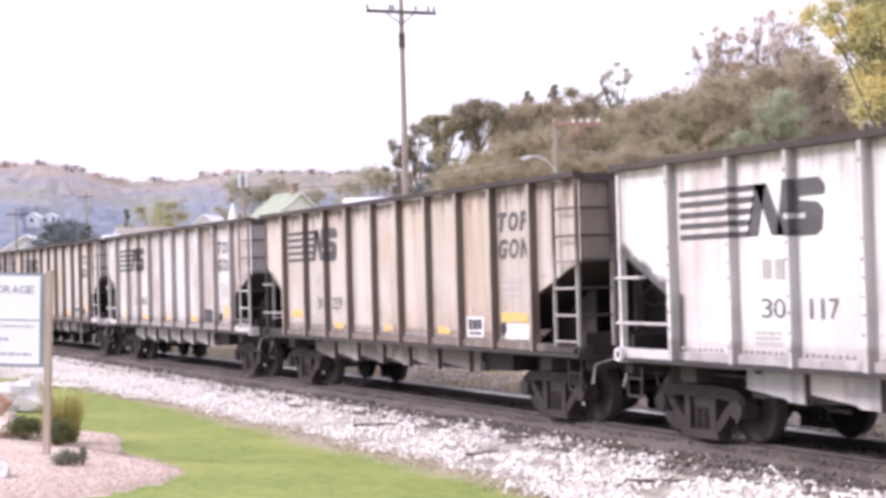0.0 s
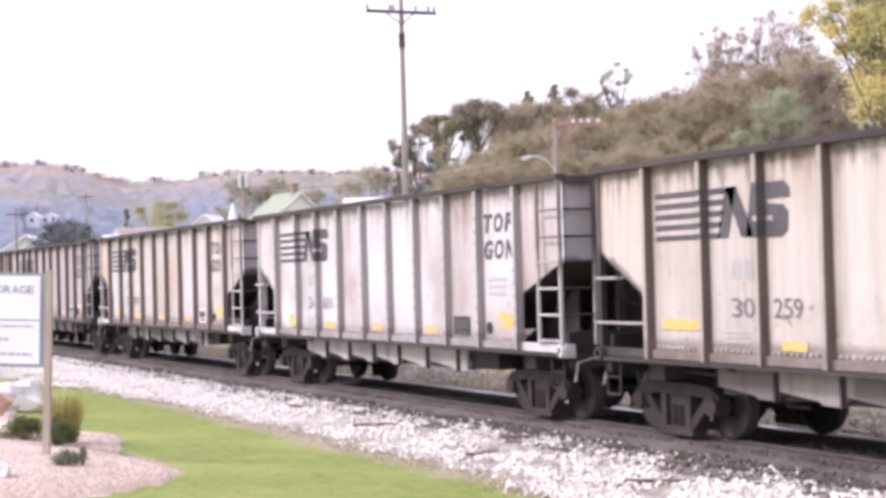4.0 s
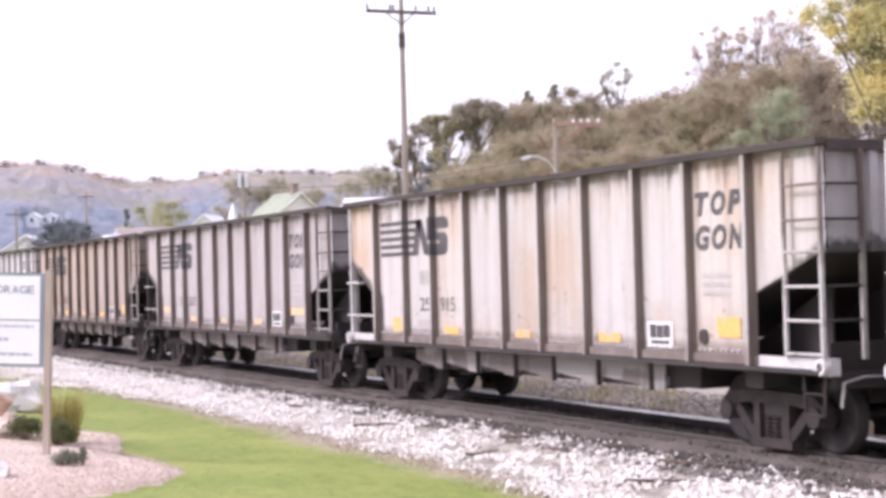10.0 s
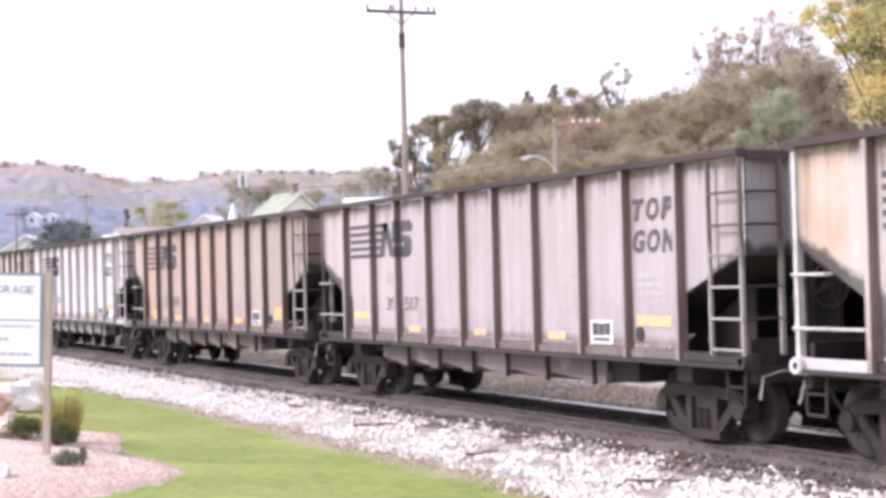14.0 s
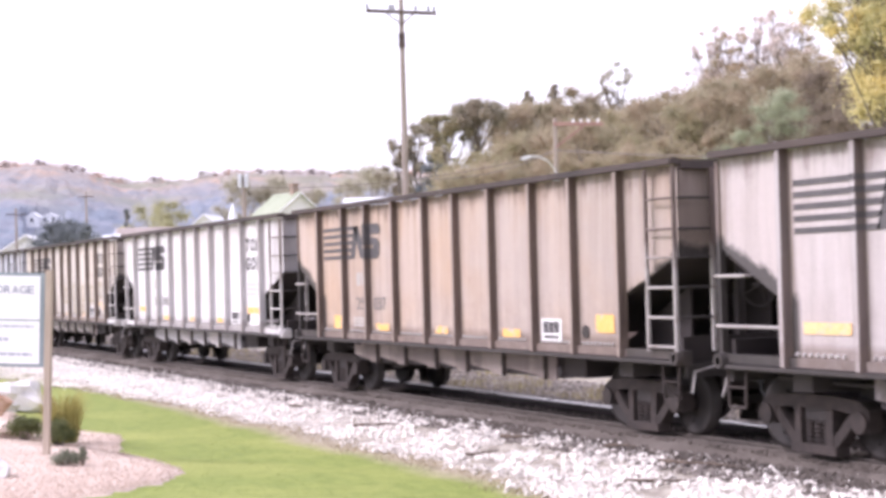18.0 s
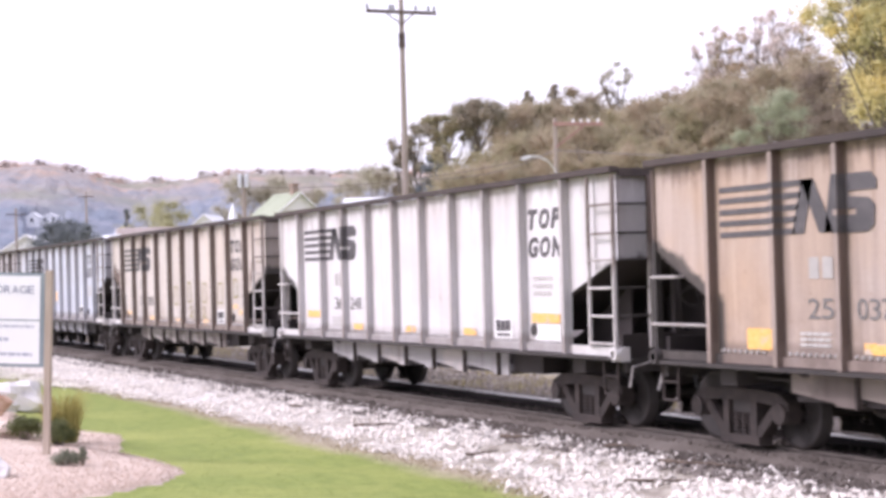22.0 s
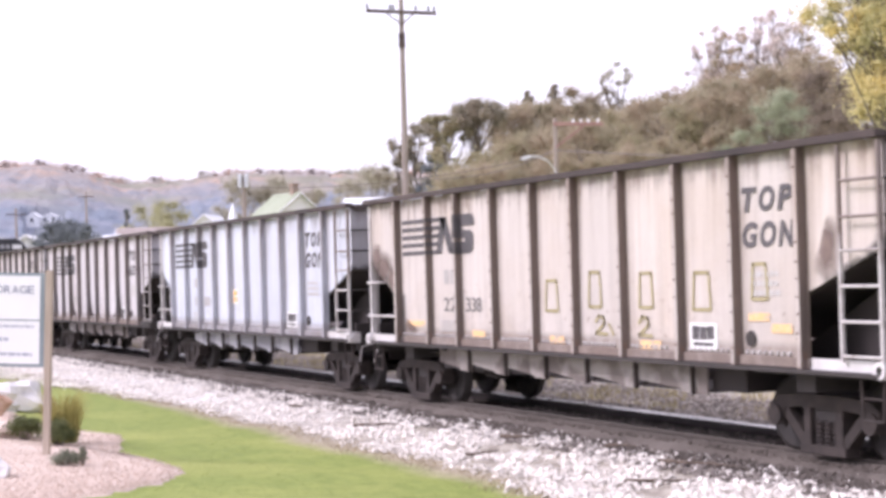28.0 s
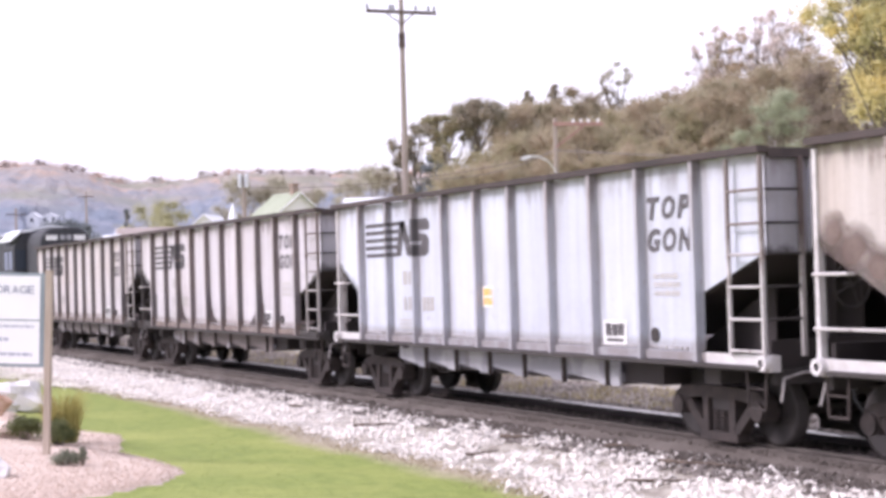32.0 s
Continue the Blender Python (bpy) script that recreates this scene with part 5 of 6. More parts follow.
def clump(name, at, count, h, w, spread, lean, material, label, seed):
    r = np.random.RandomState(seed)
    a, d = r.uniform(0, 2 * math.pi, count), spread * np.sqrt(r.rand(count)) * 0.45
    x, y = at[0] + d * np.cos(a), at[1] + d * np.sin(a)
    hh = h * r.uniform(0.55, 1.1, count)
    z = land(x, y) + 0.04
    out = r.uniform(0.3, 1.0, count) * lean
    px_, py_ = np.cos(a) * out, np.sin(a) * out
    t = r.uniform(0, math.pi, count)
    dx, dy = np.cos(t) * w, np.sin(t) * w
    o = at
    lv = [np.stack([x - dx, y - dy, z], -1), np.stack([x + dx, y + dy, z], -1),
          np.stack([x + px_ * 0.35 + dx * 0.8, y + py_ * 0.35 + dy * 0.8, z + hh * 0.75], -1), np.stack([x + px_ * 0.35 - dx * 0.8, y + py_ * 0.35 - dy * 0.8, z + hh * 0.75], -1),
          np.stack([x + px_, y + py_, z + hh * 0.92], -1)]
    v = np.stack(lv, 1)
    b = 5 * np.arange(count)[:, None]
    f = [tuple(q) for q in b + np.array([0, 1, 2, 3])] + [tuple(q) for q in b + np.array([3, 2, 4])]
    me = bpy.data.meshes.new(name)
    me.from_pydata(v.reshape(-1, 3).tolist(), [], [tuple(int(i) for i in q) for q in f])
    me.materials.append(material)
    return tagged(new(name, me), label, "plant")


mat_tall = surface("tall_grass", (0.32, 0.29, 0.08), (0.58, 0.50, 0.20), 2, 0.85, 0, 0, pick="island", spread=0.3)
clump("grass_clump", (-25.4, -7.34), 620, 0.84, 0.005, 0.50, 0.46, mat_tall, "yellow-green feathery grass clump beside a sign post", 1)

# ---- trees ----
mat_bark = surface("bark", (0.15, 0.125, 0.10), (0.27, 0.23, 0.195), 5, 0.95, 0, 0.5, (1, 1, 0.2))


def leaf_paint(name, c1, c2, c3):
    m, n, l, b = nodes_of(name, 0.75)
    v = coords(n, l)
    big = noise_of(n, l, v, 0.5, 3)
    rnd = n.new("ShaderNodeNewGeometry").outputs["Random Per Island"]
    col = blend(n, l, rnd, c1, c2)
    col = blend(n, l, ranged(n, l, big, 0.45, 0.62), col, c3)
    l.new(col, b.inputs["Base Color"])
    tr = n.new("ShaderNodeBsdfTranslucent")
    l.new(col, tr.inputs["Color"])
    mix = n.new("ShaderNodeMixShader")
    mix.inputs[0].default_value = 0.5
    l.new(b.outputs[0], mix.inputs[1]), l.new(tr.outputs[0], mix.inputs[2])
    l.new(mix.outputs[0], n["Material Output"].inputs["Surface"])
    return m


LEAVES = {
    "olive": leaf_paint("olive_leaves", (0.33, 0.315, 0.18), (0.47, 0.44, 0.27), (0.40, 0.345, 0.22)),
    "brown": leaf_paint("brown_leaves", (0.375, 0.30, 0.205), (0.50, 0.41, 0.295), (0.385, 0.355, 0.24)),
    "rust": leaf_paint("rust_leaves", (0.46, 0.35, 0.22), (0.60, 0.48, 0.34), (0.46, 0.41, 0.30)),
    "dark": leaf_paint("dark_leaves", (0.31, 0.285, 0.215), (0.44, 0.405, 0.31), (0.39, 0.335, 0.26)),
    "umber": leaf_paint("umber_leaves", (0.23, 0.185, 0.14), (0.32, 0.26, 0.20), (0.26, 0.22, 0.17)),
    "shrub": leaf_paint("shrub_leaves", (0.10, 0.12, 0.05), (0.22, 0.24, 0.10), (0.16, 0.17, 0.07)),
    "sage": leaf_paint("sage_leaves", (0.19, 0.20, 0.14), (0.32, 0.33, 0.25), (0.26, 0.27, 0.20)),
    # olive leaves paled, with distance haze put into their colour
    "hazy": leaf_paint("hazy_leaves", (0.44, 0.42, 0.33), (0.57, 0.54, 0.43), (0.50, 0.46, 0.39)),
    "pine": leaf_paint("pine_needles", (0.19, 0.215, 0.22), (0.30, 0.325, 0.34), (0.24, 0.265, 0.28)),
    "green": leaf_paint("fresh_leaves", (0.39, 0.43, 0.285), (0.51, 0.545, 0.39), (0.45, 0.475, 0.33)),
    "yellow": leaf_paint("yellow_leaves", (0.74, 0.64, 0.29), (0.92, 0.82, 0.45), (0.54, 0.53, 0.29)),
    "lime": leaf_paint("lime_leaves", (0.42, 0.41, 0.24), (0.56, 0.54, 0.34), (0.42, 0.41, 0.28)),
    "mauve": leaf_paint("mauve_twigs", (0.66, 0.57, 0.52), (0.82, 0.73, 0.68), (0.70, 0.65, 0.64)),
}


def leaf_cloud(name, centres, radii, per, size, material, seed, up=0.5, loose=0.6, flat=0.75):
    """Small leaves round many centres, each turned mostly outwards."""
    r = np.random.RandomState(seed)
    c = np.repeat(np.asarray(centres), per, 0)
    rad = np.repeat(np.asarray(radii), per)
    d = r.normal(size=c.shape)
    d /= np.linalg.norm(d, axis=1)[:, None]
    p = c + d * (rad * np.minimum(np.abs(r.normal(0, 0.62, len(c))) + 0.12, 1.7))[:, None] * np.array([1, 1, flat])
    n = d * 0.8 + r.normal(size=c.shape) * loose + np.array([0, 0, up])
    n /= np.linalg.norm(n, axis=1)[:, None]
    a = np.cross(n, r.normal(size=c.shape))
    a /= np.linalg.norm(a, axis=1)[:, None]
    b = np.cross(n, a)
    s = size * r.uniform(0.5, 1.25, len(c))[:, None]
    v = np.stack([p - a * s, p + b * s * 0.55, p + a * s, p - b * s * 0.55], 1).reshape(-1, 3)
    return from_arrays(name, v, np.arange(len(v)).reshape(-1, 4), material)


def low_shrub(at, size, count, leaf, label, seed, leaf_size=0.03):
    """A mound of small leaves on a few stems."""
    r = np.random.RandomState(seed)
    a, d = r.uniform(0, 2 * math.pi, 14), np.sqrt(r.rand(14))
    cen = np.stack([size[0] * 0.6 * d * np.cos(a), size[1] * 0.6 * d * np.sin(a), size[2] * (0.35 + 0.45 * (1 - d))], -1)
    shrub = tagged(new("shrub"), label, "shrub", "shrubs in the bed")
    bm = bmesh.new()
    for c in cen:
        add_tube(bm, (0, 0, -0.05), c, 0.012, 0.005, 5, False)
    part("stems", bm, mat_bark, shrub)
    crown = new("crown", leaf_cloud("crown", cen, np.full(14, 0.42 * min(size)), count // 14, leaf_size, LEAVES[leaf], seed))
    crown.parent = shrub
    shrub.matrix_world = pose(at[0], at[1], float(land(*at)) + 0.03)


def make_tree(height, spread, leaf, seed, label, clumps=34, per=42, size=0.32, bare=0.0, shape="round", crown_from=0.3, lobes=(0.16, 0.36)):
    """A tapered trunk, limbs to the clumps, and a crown of many leaves with gaps."""
    r = random.Random(seed)
    tree = tagged(new("tree"), label, "tree", "trees on the slope")
    bm = bmesh.new()
    top = Vector((r.uniform(-0.4, 0.4), r.uniform(-0.4, 0.4), height * 0.82))
    pts = [Vector((0, 0, -0.4))]
    for i in range(1, 6):
        t = i / 5
        pts.append(Vector((top.x * t + r.uniform(-0.15, 0.15), top.y * t + r.uniform(-0.15, 0.15), top.z * t)))
    base = 0.018 * height + 0.05
    for i in range(5):
        add_tube(bm, pts[i], pts[i + 1], base * (1 - i / 5.5), base * (1 - (i + 1) / 5.5), 7)
    centres, radii = [], []
    for i in range(clumps):
        t = r.random()
        z = height * (crown_from + (1 - crown_from) * t)
        if shape == "cone":
            w = spread * (1.05 - t) ** 0.8
        elif shape == "vase":
            w = spread * min(1.0, 0.35 + 1.2 * t)
        else:
            w = spread * math.sqrt(max(0.05, 1 - (2 * t - 0.85) ** 2 / 1.4))
        a = r.uniform(0, 2 * math.pi)
        d = w * math.sqrt(r.random()) * r.uniform(0.75, 1.1)
        c = Vector((d * math.cos(a) + top.x * t, d * math.sin(a) + top.y * t, min(z, height - 0.2)))
        rad = spread * r.uniform(*lobes) * (0.55 if shape == "cone" else 1)
        k = min(4, int(5 * max(0, (z - 0.25 * height)) / (0.82 * height)))
        add_tube(bm, pts[max(0, k)], c, base * 0.17, 0.012, 4, False)
        for j in range(2):
            q = c + Vector((r.uniform(-1, 1), r.uniform(-1, 1), r.uniform(-0.4, 1))) * rad * 1.1
            add_tube(bm, c.lerp(pts[max(0, k)], 0.25), q, 0.018, 0.007, 3, False)
        if r.random() >= bare:
            centres.append(c), radii.append(rad)
    part("trunk", bm, mat_bark, tree)
    crown = new("crown", leaf_cloud("crown", centres, radii, per * 4, size * 0.5, LEAVES[leaf], seed))
    crown.parent = tree
    return tree


low_shrub((-24.85, -7.55), (0.34, 0.34, 0.44), 2600, "shrub", "dark green rounded shrub at the foot of the grass", 4)
low_shrub((-25.9, -7.85), (0.42, 0.36, 0.46), 2400, "shrub", "low dark shrub behind the sign post", 5)
low_shrub((-21.75, -8.05), (0.22, 0.28, 0.24), 1500, "sage", "small grey-green mound in bark chips", 6, 0.022)
low_shrub((-21.6, -7.86), (0.08, 0.08, 0.34), 420, "sage", "upright grey-green tuft in bark chips", 7, 0.022)


def set_tree(tree, x, y, turn=0, sink=0.0):
    tree.matrix_world = pose(x, y, float(land(x, y)) - sink, 0, 0, turn)
    return tree


def grove(proto, spots):
    first = True
    for x, y, turn in spots:
        if first:
            set_tree(proto, x, y, turn)
        else:
            copy_thing(proto, pose(x, y, float(land(x, y)), 0, 0, turn))
        first = False


# skyline of the wooded slope
grove(make_tree(12.2, 1.9, "dark", 1, "grey-green broad-crowned tree at the foot of the slope", 40, 36, 0.24, crown_from=0.42, lobes=(0.16, 0.32)),
      [(-114.6, 39.4, 0)])
grove(make_tree(11.2, 1.7, "dark", 51, "smaller grey-green tree with a loose outline", 34, 34, 0.24, crown_from=0.35, lobes=(0.16, 0.34)), [(-115.3, 38.3, 60)])
grove(make_tree(12.6, 3.0, "dark", 41, "umbrella-crowned tree with sky under its crown", 54, 48, 0.22, crown_from=0.86, lobes=(0.12, 0.26)), [(-114.4, 44.9, 0)])
grove(make_tree(12.2, 2.3, "olive", 42, "small olive tree with a high thin crown", 40, 48, 0.22, crown_from=0.84, lobes=(0.14, 0.30)), [(-115.5, 42.6, 0)])
grove(make_tree(10.4, 1.9, "olive", 52, "thin low tree with sky between its leaves", 40, 22, 0.22, crown_from=0.4, lobes=(0.12, 0.30)), [(-113.8, 41.2, 30)])
grove(make_tree(9.4, 2.2, "pine", 2, "blue-green conifer at the foot of the slope", 44, 82, 0.216, shape="cone", crown_from=0.12), [(-99.9, 33.4, 0)])
grove(make_tree(14.3, 1.9, "dark", 43, "dark pointed conifer on the skyline", 40, 70, 0.2, shape="cone", crown_from=0.3), [(-133.2, 56.4, 0), (-131.7, 59.2, 130), (-130.6, 60.7, 250)])
grove(make_tree(11.6, 3.6, "brown", 3, "brown autumn tree on the slope", 38, 104, 0.245), [(-119.1, 50.2, 0), (-121.0, 53.0, 140), (-124.5, 56.5, 40), (-127.0, 58.6, 300), (-128.2, 62.0, 90), (-129.0, 64.2, 200)])
grove(make_tree(13.0, 3.2, "brown", 4, "golden-brown autumn tree on the slope", 38, 104, 0.245), [(-129.6, 63.0, 0)])
grove(make_tree(8.2, 3.7, "brown", 24, "low brown autumn tree on the slope", 38, 104, 0.23, crown_from=0.15), [(-121.1, 70.0, 0), (-115.3, 70.3, 240), (-108, 64, 30), (-113, 63, 330), (-104, 70, 110), (-99, 67, 200), (-101, 61, 290), (-95, 62, 80), (-119.5, 61.7, 100), (-111, 56, 10), (-118, 56.5, 70), (-124, 57, 150), (-108, 58.5, 200)])
grove(make_tree(14.4, 2.7, "mauve", 5, "thin tree with a lacy crown of loose leaf clusters", 44, 26, 0.23, 0.0, crown_from=0.55, lobes=(0.10, 0.30)), [(-122.7, 73.6, 0), (-120.6, 77.2, 110), (-119.0, 78.8, 215)])
grove(make_tree(12.9, 2.6, "rust", 6, "rust-coloured tree with loose leaf clusters", 40, 28, 0.23, 0.0, crown_from=0.55, lobes=(0.10, 0.32)), [(-120.4, 73.5, 0), (-118.0, 80.0, 90)])
grove(make_tree(11.4, 3.0, "mauve", 36, "pale lilac-brown tree top against the sky", 22, 40, 0.20, 0.0, crown_from=0.6, lobes=(0.20, 0.42)), [(-123.5, 73.0, 0), (-116.5, 77.5, 160)])
grove(make_tree(14.2, 2.3, "hazy", 35, "tall thin tree with loose leaf clusters", 30, 32, 0.23, 0.0, crown_from=0.62, lobes=(0.10, 0.34)), [(-127.6, 66.3, 60)])
# nearer rows below them
grove(make_tree(9.4, 3.6, "olive", 7, "olive-brown tree low on the slope", 36, 108, 0.202), [(-94.5, 33.2, 0), (-93.2, 35.6, 150), (-89.5, 43.4, 40), (-85.8, 44.1, 250), (-99, 41, 90), (-104, 45, 200)])
grove(make_tree(9.6, 3.6, "brown", 8, "brown-leaved tree low on the slope", 36, 108, 0.202), [(-94.7, 39.5, 0), (-90.8, 40.7, 190), (-82.9, 45.6, 70), (-100, 46, 20), (-96, 50, 310), (-90, 51, 120), (-86, 53, 45)])
grove(make_tree(8.0, 3.0, "brown", 9, "low brown tree beside the lamp pole", 34, 100, 0.173, crown_from=0.15), [(-80.3, 28.0, 0), (-76.5, 31.4, 120), (-72.0, 34.0, 220), (-84, 32, 50), (-79, 37, 170), (-87, 30, 20)])
grove(make_tree(8.7, 2.5, "green", 10, "fresh green round-topped tree on the slope", 60, 120, 0.12, crown_from=0.1), [(-76.2, 45.9, 0)])
grove(make_tree(6.9, 2.2, "green", 37, "low green tree beside the taller green one", 50, 120, 0.12, crown_from=0.1), [(-78.6, 44.6, 0)])
grove(make_tree(8.8, 3.6, "umber", 11, "dark tree in the shade of the slope", 36, 108, 0.187, crown_from=0.12), [(-80.2, 51.4, 0), (-71.1, 47.3, 160), (-74, 52, 80), (-68, 50, 10)])
grove(make_tree(14.2, 3.1, "yellow", 12, "bright yellow-green autumn tree at the wood's edge", 210, 150, 0.14, shape="vase", crown_from=0.50, lobes=(0.14, 0.27)), [(-45.1, 27.3, 0)])
# trees between the houses
grove(make_tree(10.6, 4.6, "lime", 14, "yellow-green tree beyond the houses", 40, 108, 0.245, crown_from=0.15), [(-206.2, 42.2, 0), (-196.5, 42.6, 90)])
grove(make_tree(7.4, 2.7, "pine", 15, "blue-green tree by the line", 42, 70, 0.22, crown_from=0.1), [(-125.3, 14.9, 0), (-124.0, 12.8, 100)])
grove(make_tree(10.0, 1.6, "pine", 16, "slim dark conifer among the houses", 30, 40, 0.26, shape="cone", crown_from=0.1), [(-187.8, 34.5, 0)])
grove(make_tree(13.2, 4.6, "hazy", 17, "brown tree behind the green-roofed house", 38, 97, 0.259, crown_from=0.15), [(-190.1, 52.8, 0), (-198.3, 58.8, 120), (-191.5, 50.4, 240)])
grove(make_tree(12.6, 4.4, "hazy", 18, "olive tree behind the houses", 38, 97, 0.259, crown_from=0.15), [(-206.1, 65.7, 0), (-185.2, 63.1, 80), (-165.9, 57.3, 160), (-176, 63, 20)])

# ---- woods on the far ridge ----


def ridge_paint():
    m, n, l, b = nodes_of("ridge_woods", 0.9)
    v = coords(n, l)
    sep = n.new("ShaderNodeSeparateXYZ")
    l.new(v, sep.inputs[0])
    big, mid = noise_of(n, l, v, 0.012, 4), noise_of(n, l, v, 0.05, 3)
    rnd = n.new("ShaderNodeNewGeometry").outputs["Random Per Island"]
    # blue-grey haze is mixed into the woods' own colours
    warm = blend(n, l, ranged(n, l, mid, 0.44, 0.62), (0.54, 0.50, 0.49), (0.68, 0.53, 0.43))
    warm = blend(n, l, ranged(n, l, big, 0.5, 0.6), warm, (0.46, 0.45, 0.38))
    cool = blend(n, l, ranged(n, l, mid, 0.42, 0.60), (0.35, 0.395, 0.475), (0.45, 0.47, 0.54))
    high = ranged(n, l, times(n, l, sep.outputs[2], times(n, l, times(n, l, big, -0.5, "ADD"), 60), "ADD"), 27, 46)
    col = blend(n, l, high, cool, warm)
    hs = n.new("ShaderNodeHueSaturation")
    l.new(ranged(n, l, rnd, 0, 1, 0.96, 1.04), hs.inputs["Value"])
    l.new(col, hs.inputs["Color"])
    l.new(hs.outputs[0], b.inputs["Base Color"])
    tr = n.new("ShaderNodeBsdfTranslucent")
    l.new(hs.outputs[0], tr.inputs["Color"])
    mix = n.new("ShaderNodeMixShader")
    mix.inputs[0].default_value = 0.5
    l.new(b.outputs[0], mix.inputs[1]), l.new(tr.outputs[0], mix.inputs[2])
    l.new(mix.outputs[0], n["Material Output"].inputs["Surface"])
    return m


r_ = np.random.RandomState(21)
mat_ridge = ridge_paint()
ca, cd = np.radians(np.arange(4.5, 28.0, 0.13)), np.arange(338.0, 872.0, 4.2)
CA, CD = np.meshgrid(ca, cd, indexing="ij")
CA, CD = CA + np.radians(r_.uniform(-0.05, 0.05, CA.shape)), CD + r_.uniform(-1.6, 1.6, CA.shape)
CX, CY = -CD * np.cos(CA), CD * np.sin(CA)
lumps = np.sin(CX * 0.31 + 2 * np.sin(CY * 0.17)) * np.sin(CY * 0.43 + 1.7 * np.sin(CX * 0.11))
yard_gap = (np.abs(np.degrees(CA) - 9.9) < 0.7) & (CD > 470) & (CD < 545)
CZ = land(CX, CY) + np.where(yard_gap, 0.2, 4.6 + 1.1 * lumps + r_.uniform(-0.7, 0.7, CX.shape))
idx = np.arange(CX.size).reshape(CX.shape)
quads = np.stack([idx[:-1, :-1], idx[:-1, 1:], idx[1:, 1:], idx[1:, :-1]], -1).reshape(-1, 4)
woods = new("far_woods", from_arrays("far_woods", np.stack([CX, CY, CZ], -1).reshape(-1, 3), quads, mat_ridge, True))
tagged(woods, "autumn woods on the far ridge, haze mixed into their colour", "woods", kind="stuff")
# uneven tree tops along the crest
n_ = 520
ang, dist = np.radians(r_.uniform(5.5, 27, n_)), r_.uniform(770, 850, n_)
tx, ty = -dist * np.cos(ang), dist * np.sin(ang)
cen = np.stack([tx, ty, land(tx, ty) + 4.5 + 3.5 * r_.rand(n_) ** 2], -1)
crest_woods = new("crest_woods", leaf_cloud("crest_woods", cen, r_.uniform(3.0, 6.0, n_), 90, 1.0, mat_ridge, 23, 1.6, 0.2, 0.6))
tagged(crest_woods, "tree tops along the crest of the ridge, haze mixed into their colour", "woods", kind="stuff")

# ---- poles and wires ----
mat_pole = surface("grey_pole_wood", (0.25, 0.21, 0.18), (0.42, 0.36, 0.32), 6, 0.9, 0, 0.3, (1, 1, 0.1))
mat_arm = surface("dark_crossarm", (0.06, 0.045, 0.04), (0.15, 0.11, 0.09), 8, 0.9, 0, 0.2)
mat_pin = plain("glass_insulator", (0.12, 0.12, 0.13), 0.3)
mat_pin_white = plain("white_insulator", (0.85, 0.85, 0.86), 0.35)
mat_can = plain("grey_transformer", (0.62, 0.64, 0.67), 0.5, 0.2)
mat_wire = plain("wire", (0.22, 0.19, 0.18), 0.6, 0.2)
mat_alloy = plain("lamp_alloy", (0.70, 0.71, 0.73), 0.4, 0.6)


def pole(x, y, height, r0, r1, lean=(0, 0)):
    p = tagged(new("utility_pole"), category="utility pole", group="poles behind the line")
    bm = bmesh.new()
    add_tube(bm, (0, 0, -0.5), (lean[0], lean[1], height), r0, r1, 12)
    part("shaft", bm, mat_pole, p)
    p.matrix_world = pose(x, y, float(land(x, y)), 0, 0, 64.7)
    return p


# tall pole with one cross-arm
p1 = pole(-54.75, 11.80, 13.2, 0.16, 0.09)
tagged(p1, "tall grey wooden pole with a dark cross-arm")
bm = bmesh.new()
add_beam(bm, (-1.33, -0.14, 12.62), (1.33, -0.14, 12.44), 0.10, 0.12)
arm = part("crossarm", bm, mat_arm, p1)
for x in (-1.28, -0.42, -0.30, 0.55, 1.02, 1.24):
    bm = bmesh.new()
    add_tube(bm, (x, -0.14, 12.53 - 0.068 * x), (x, -0.14, 12.72 - 0.068 * x), 0.025, sides=6)
    add_tube(bm, (x, -0.14, 12.64 - 0.068 * x), (x, -0.14, 12.80 - 0.068 * x), 0.06, 0.035, 8)
    part("insulator", bm, mat_pin, arm)
for s in (-1, 1):
    bm = bmesh.new()
    add_beam(bm, (s * 0.55, -0.2, 12.50), (0, -0.15, 12.05), 0.02, 0.05)
    part("brace", bm, mat_arm, p1)
bm = bmesh.new()
add_box(bm, -0.12, 0.12, -0.18, 0.0, 11.2, 11.75)
soften(bm, 0.04)
part("fuse_box", bm, mat_arm, p1)

# pole with a street lamp and a one-sided arm
mat_red_arm = surface("red_stained_wood", (0.30, 0.17, 0.15), (0.44, 0.27, 0.24), 8, 0.9, 0, 0.2)
p2 = pole(-73.25, 28.78, 9.75, 0.16, 0.11)
tagged(p2, "wooden pole with street lamp and one-sided cross-arm")
bm = bmesh.new()
add_beam(bm, (-0.1, -0.14, 9.42), (2.50, -0.14, 9.36), 0.12, 0.19)
arm = part("crossarm", bm, mat_red_arm, p2, "red-stained cross-arm")
for x in (0.95, 1.35, 1.75, 2.25):
    bm = bmesh.new()
    add_tube(bm, (x, -0.14, 9.46), (x, -0.14, 9.64), 0.07, 0.05, 10)
    part("insulator", bm, mat_pin_white, arm, "white porcelain insulator")
bm = bmesh.new()
add_beam(bm, (1.55, -0.16, 9.33), (0.0, -0.12, 8.2), 0.04, 0.10)
part("brace", bm, mat_red_arm, p2)
bm = bmesh.new()
add_path(bm, [(0, -0.15, 6.45), (-0.10, -0.2, 7.0), (-0.45, -0.35, 7.45), (-0.95, -0.55, 7.68), (-1.35, -0.7, 7.70)], 0.045, 8)
part("lamp_bracket", bm, mat_alloy, p2)
bm = bmesh.new()
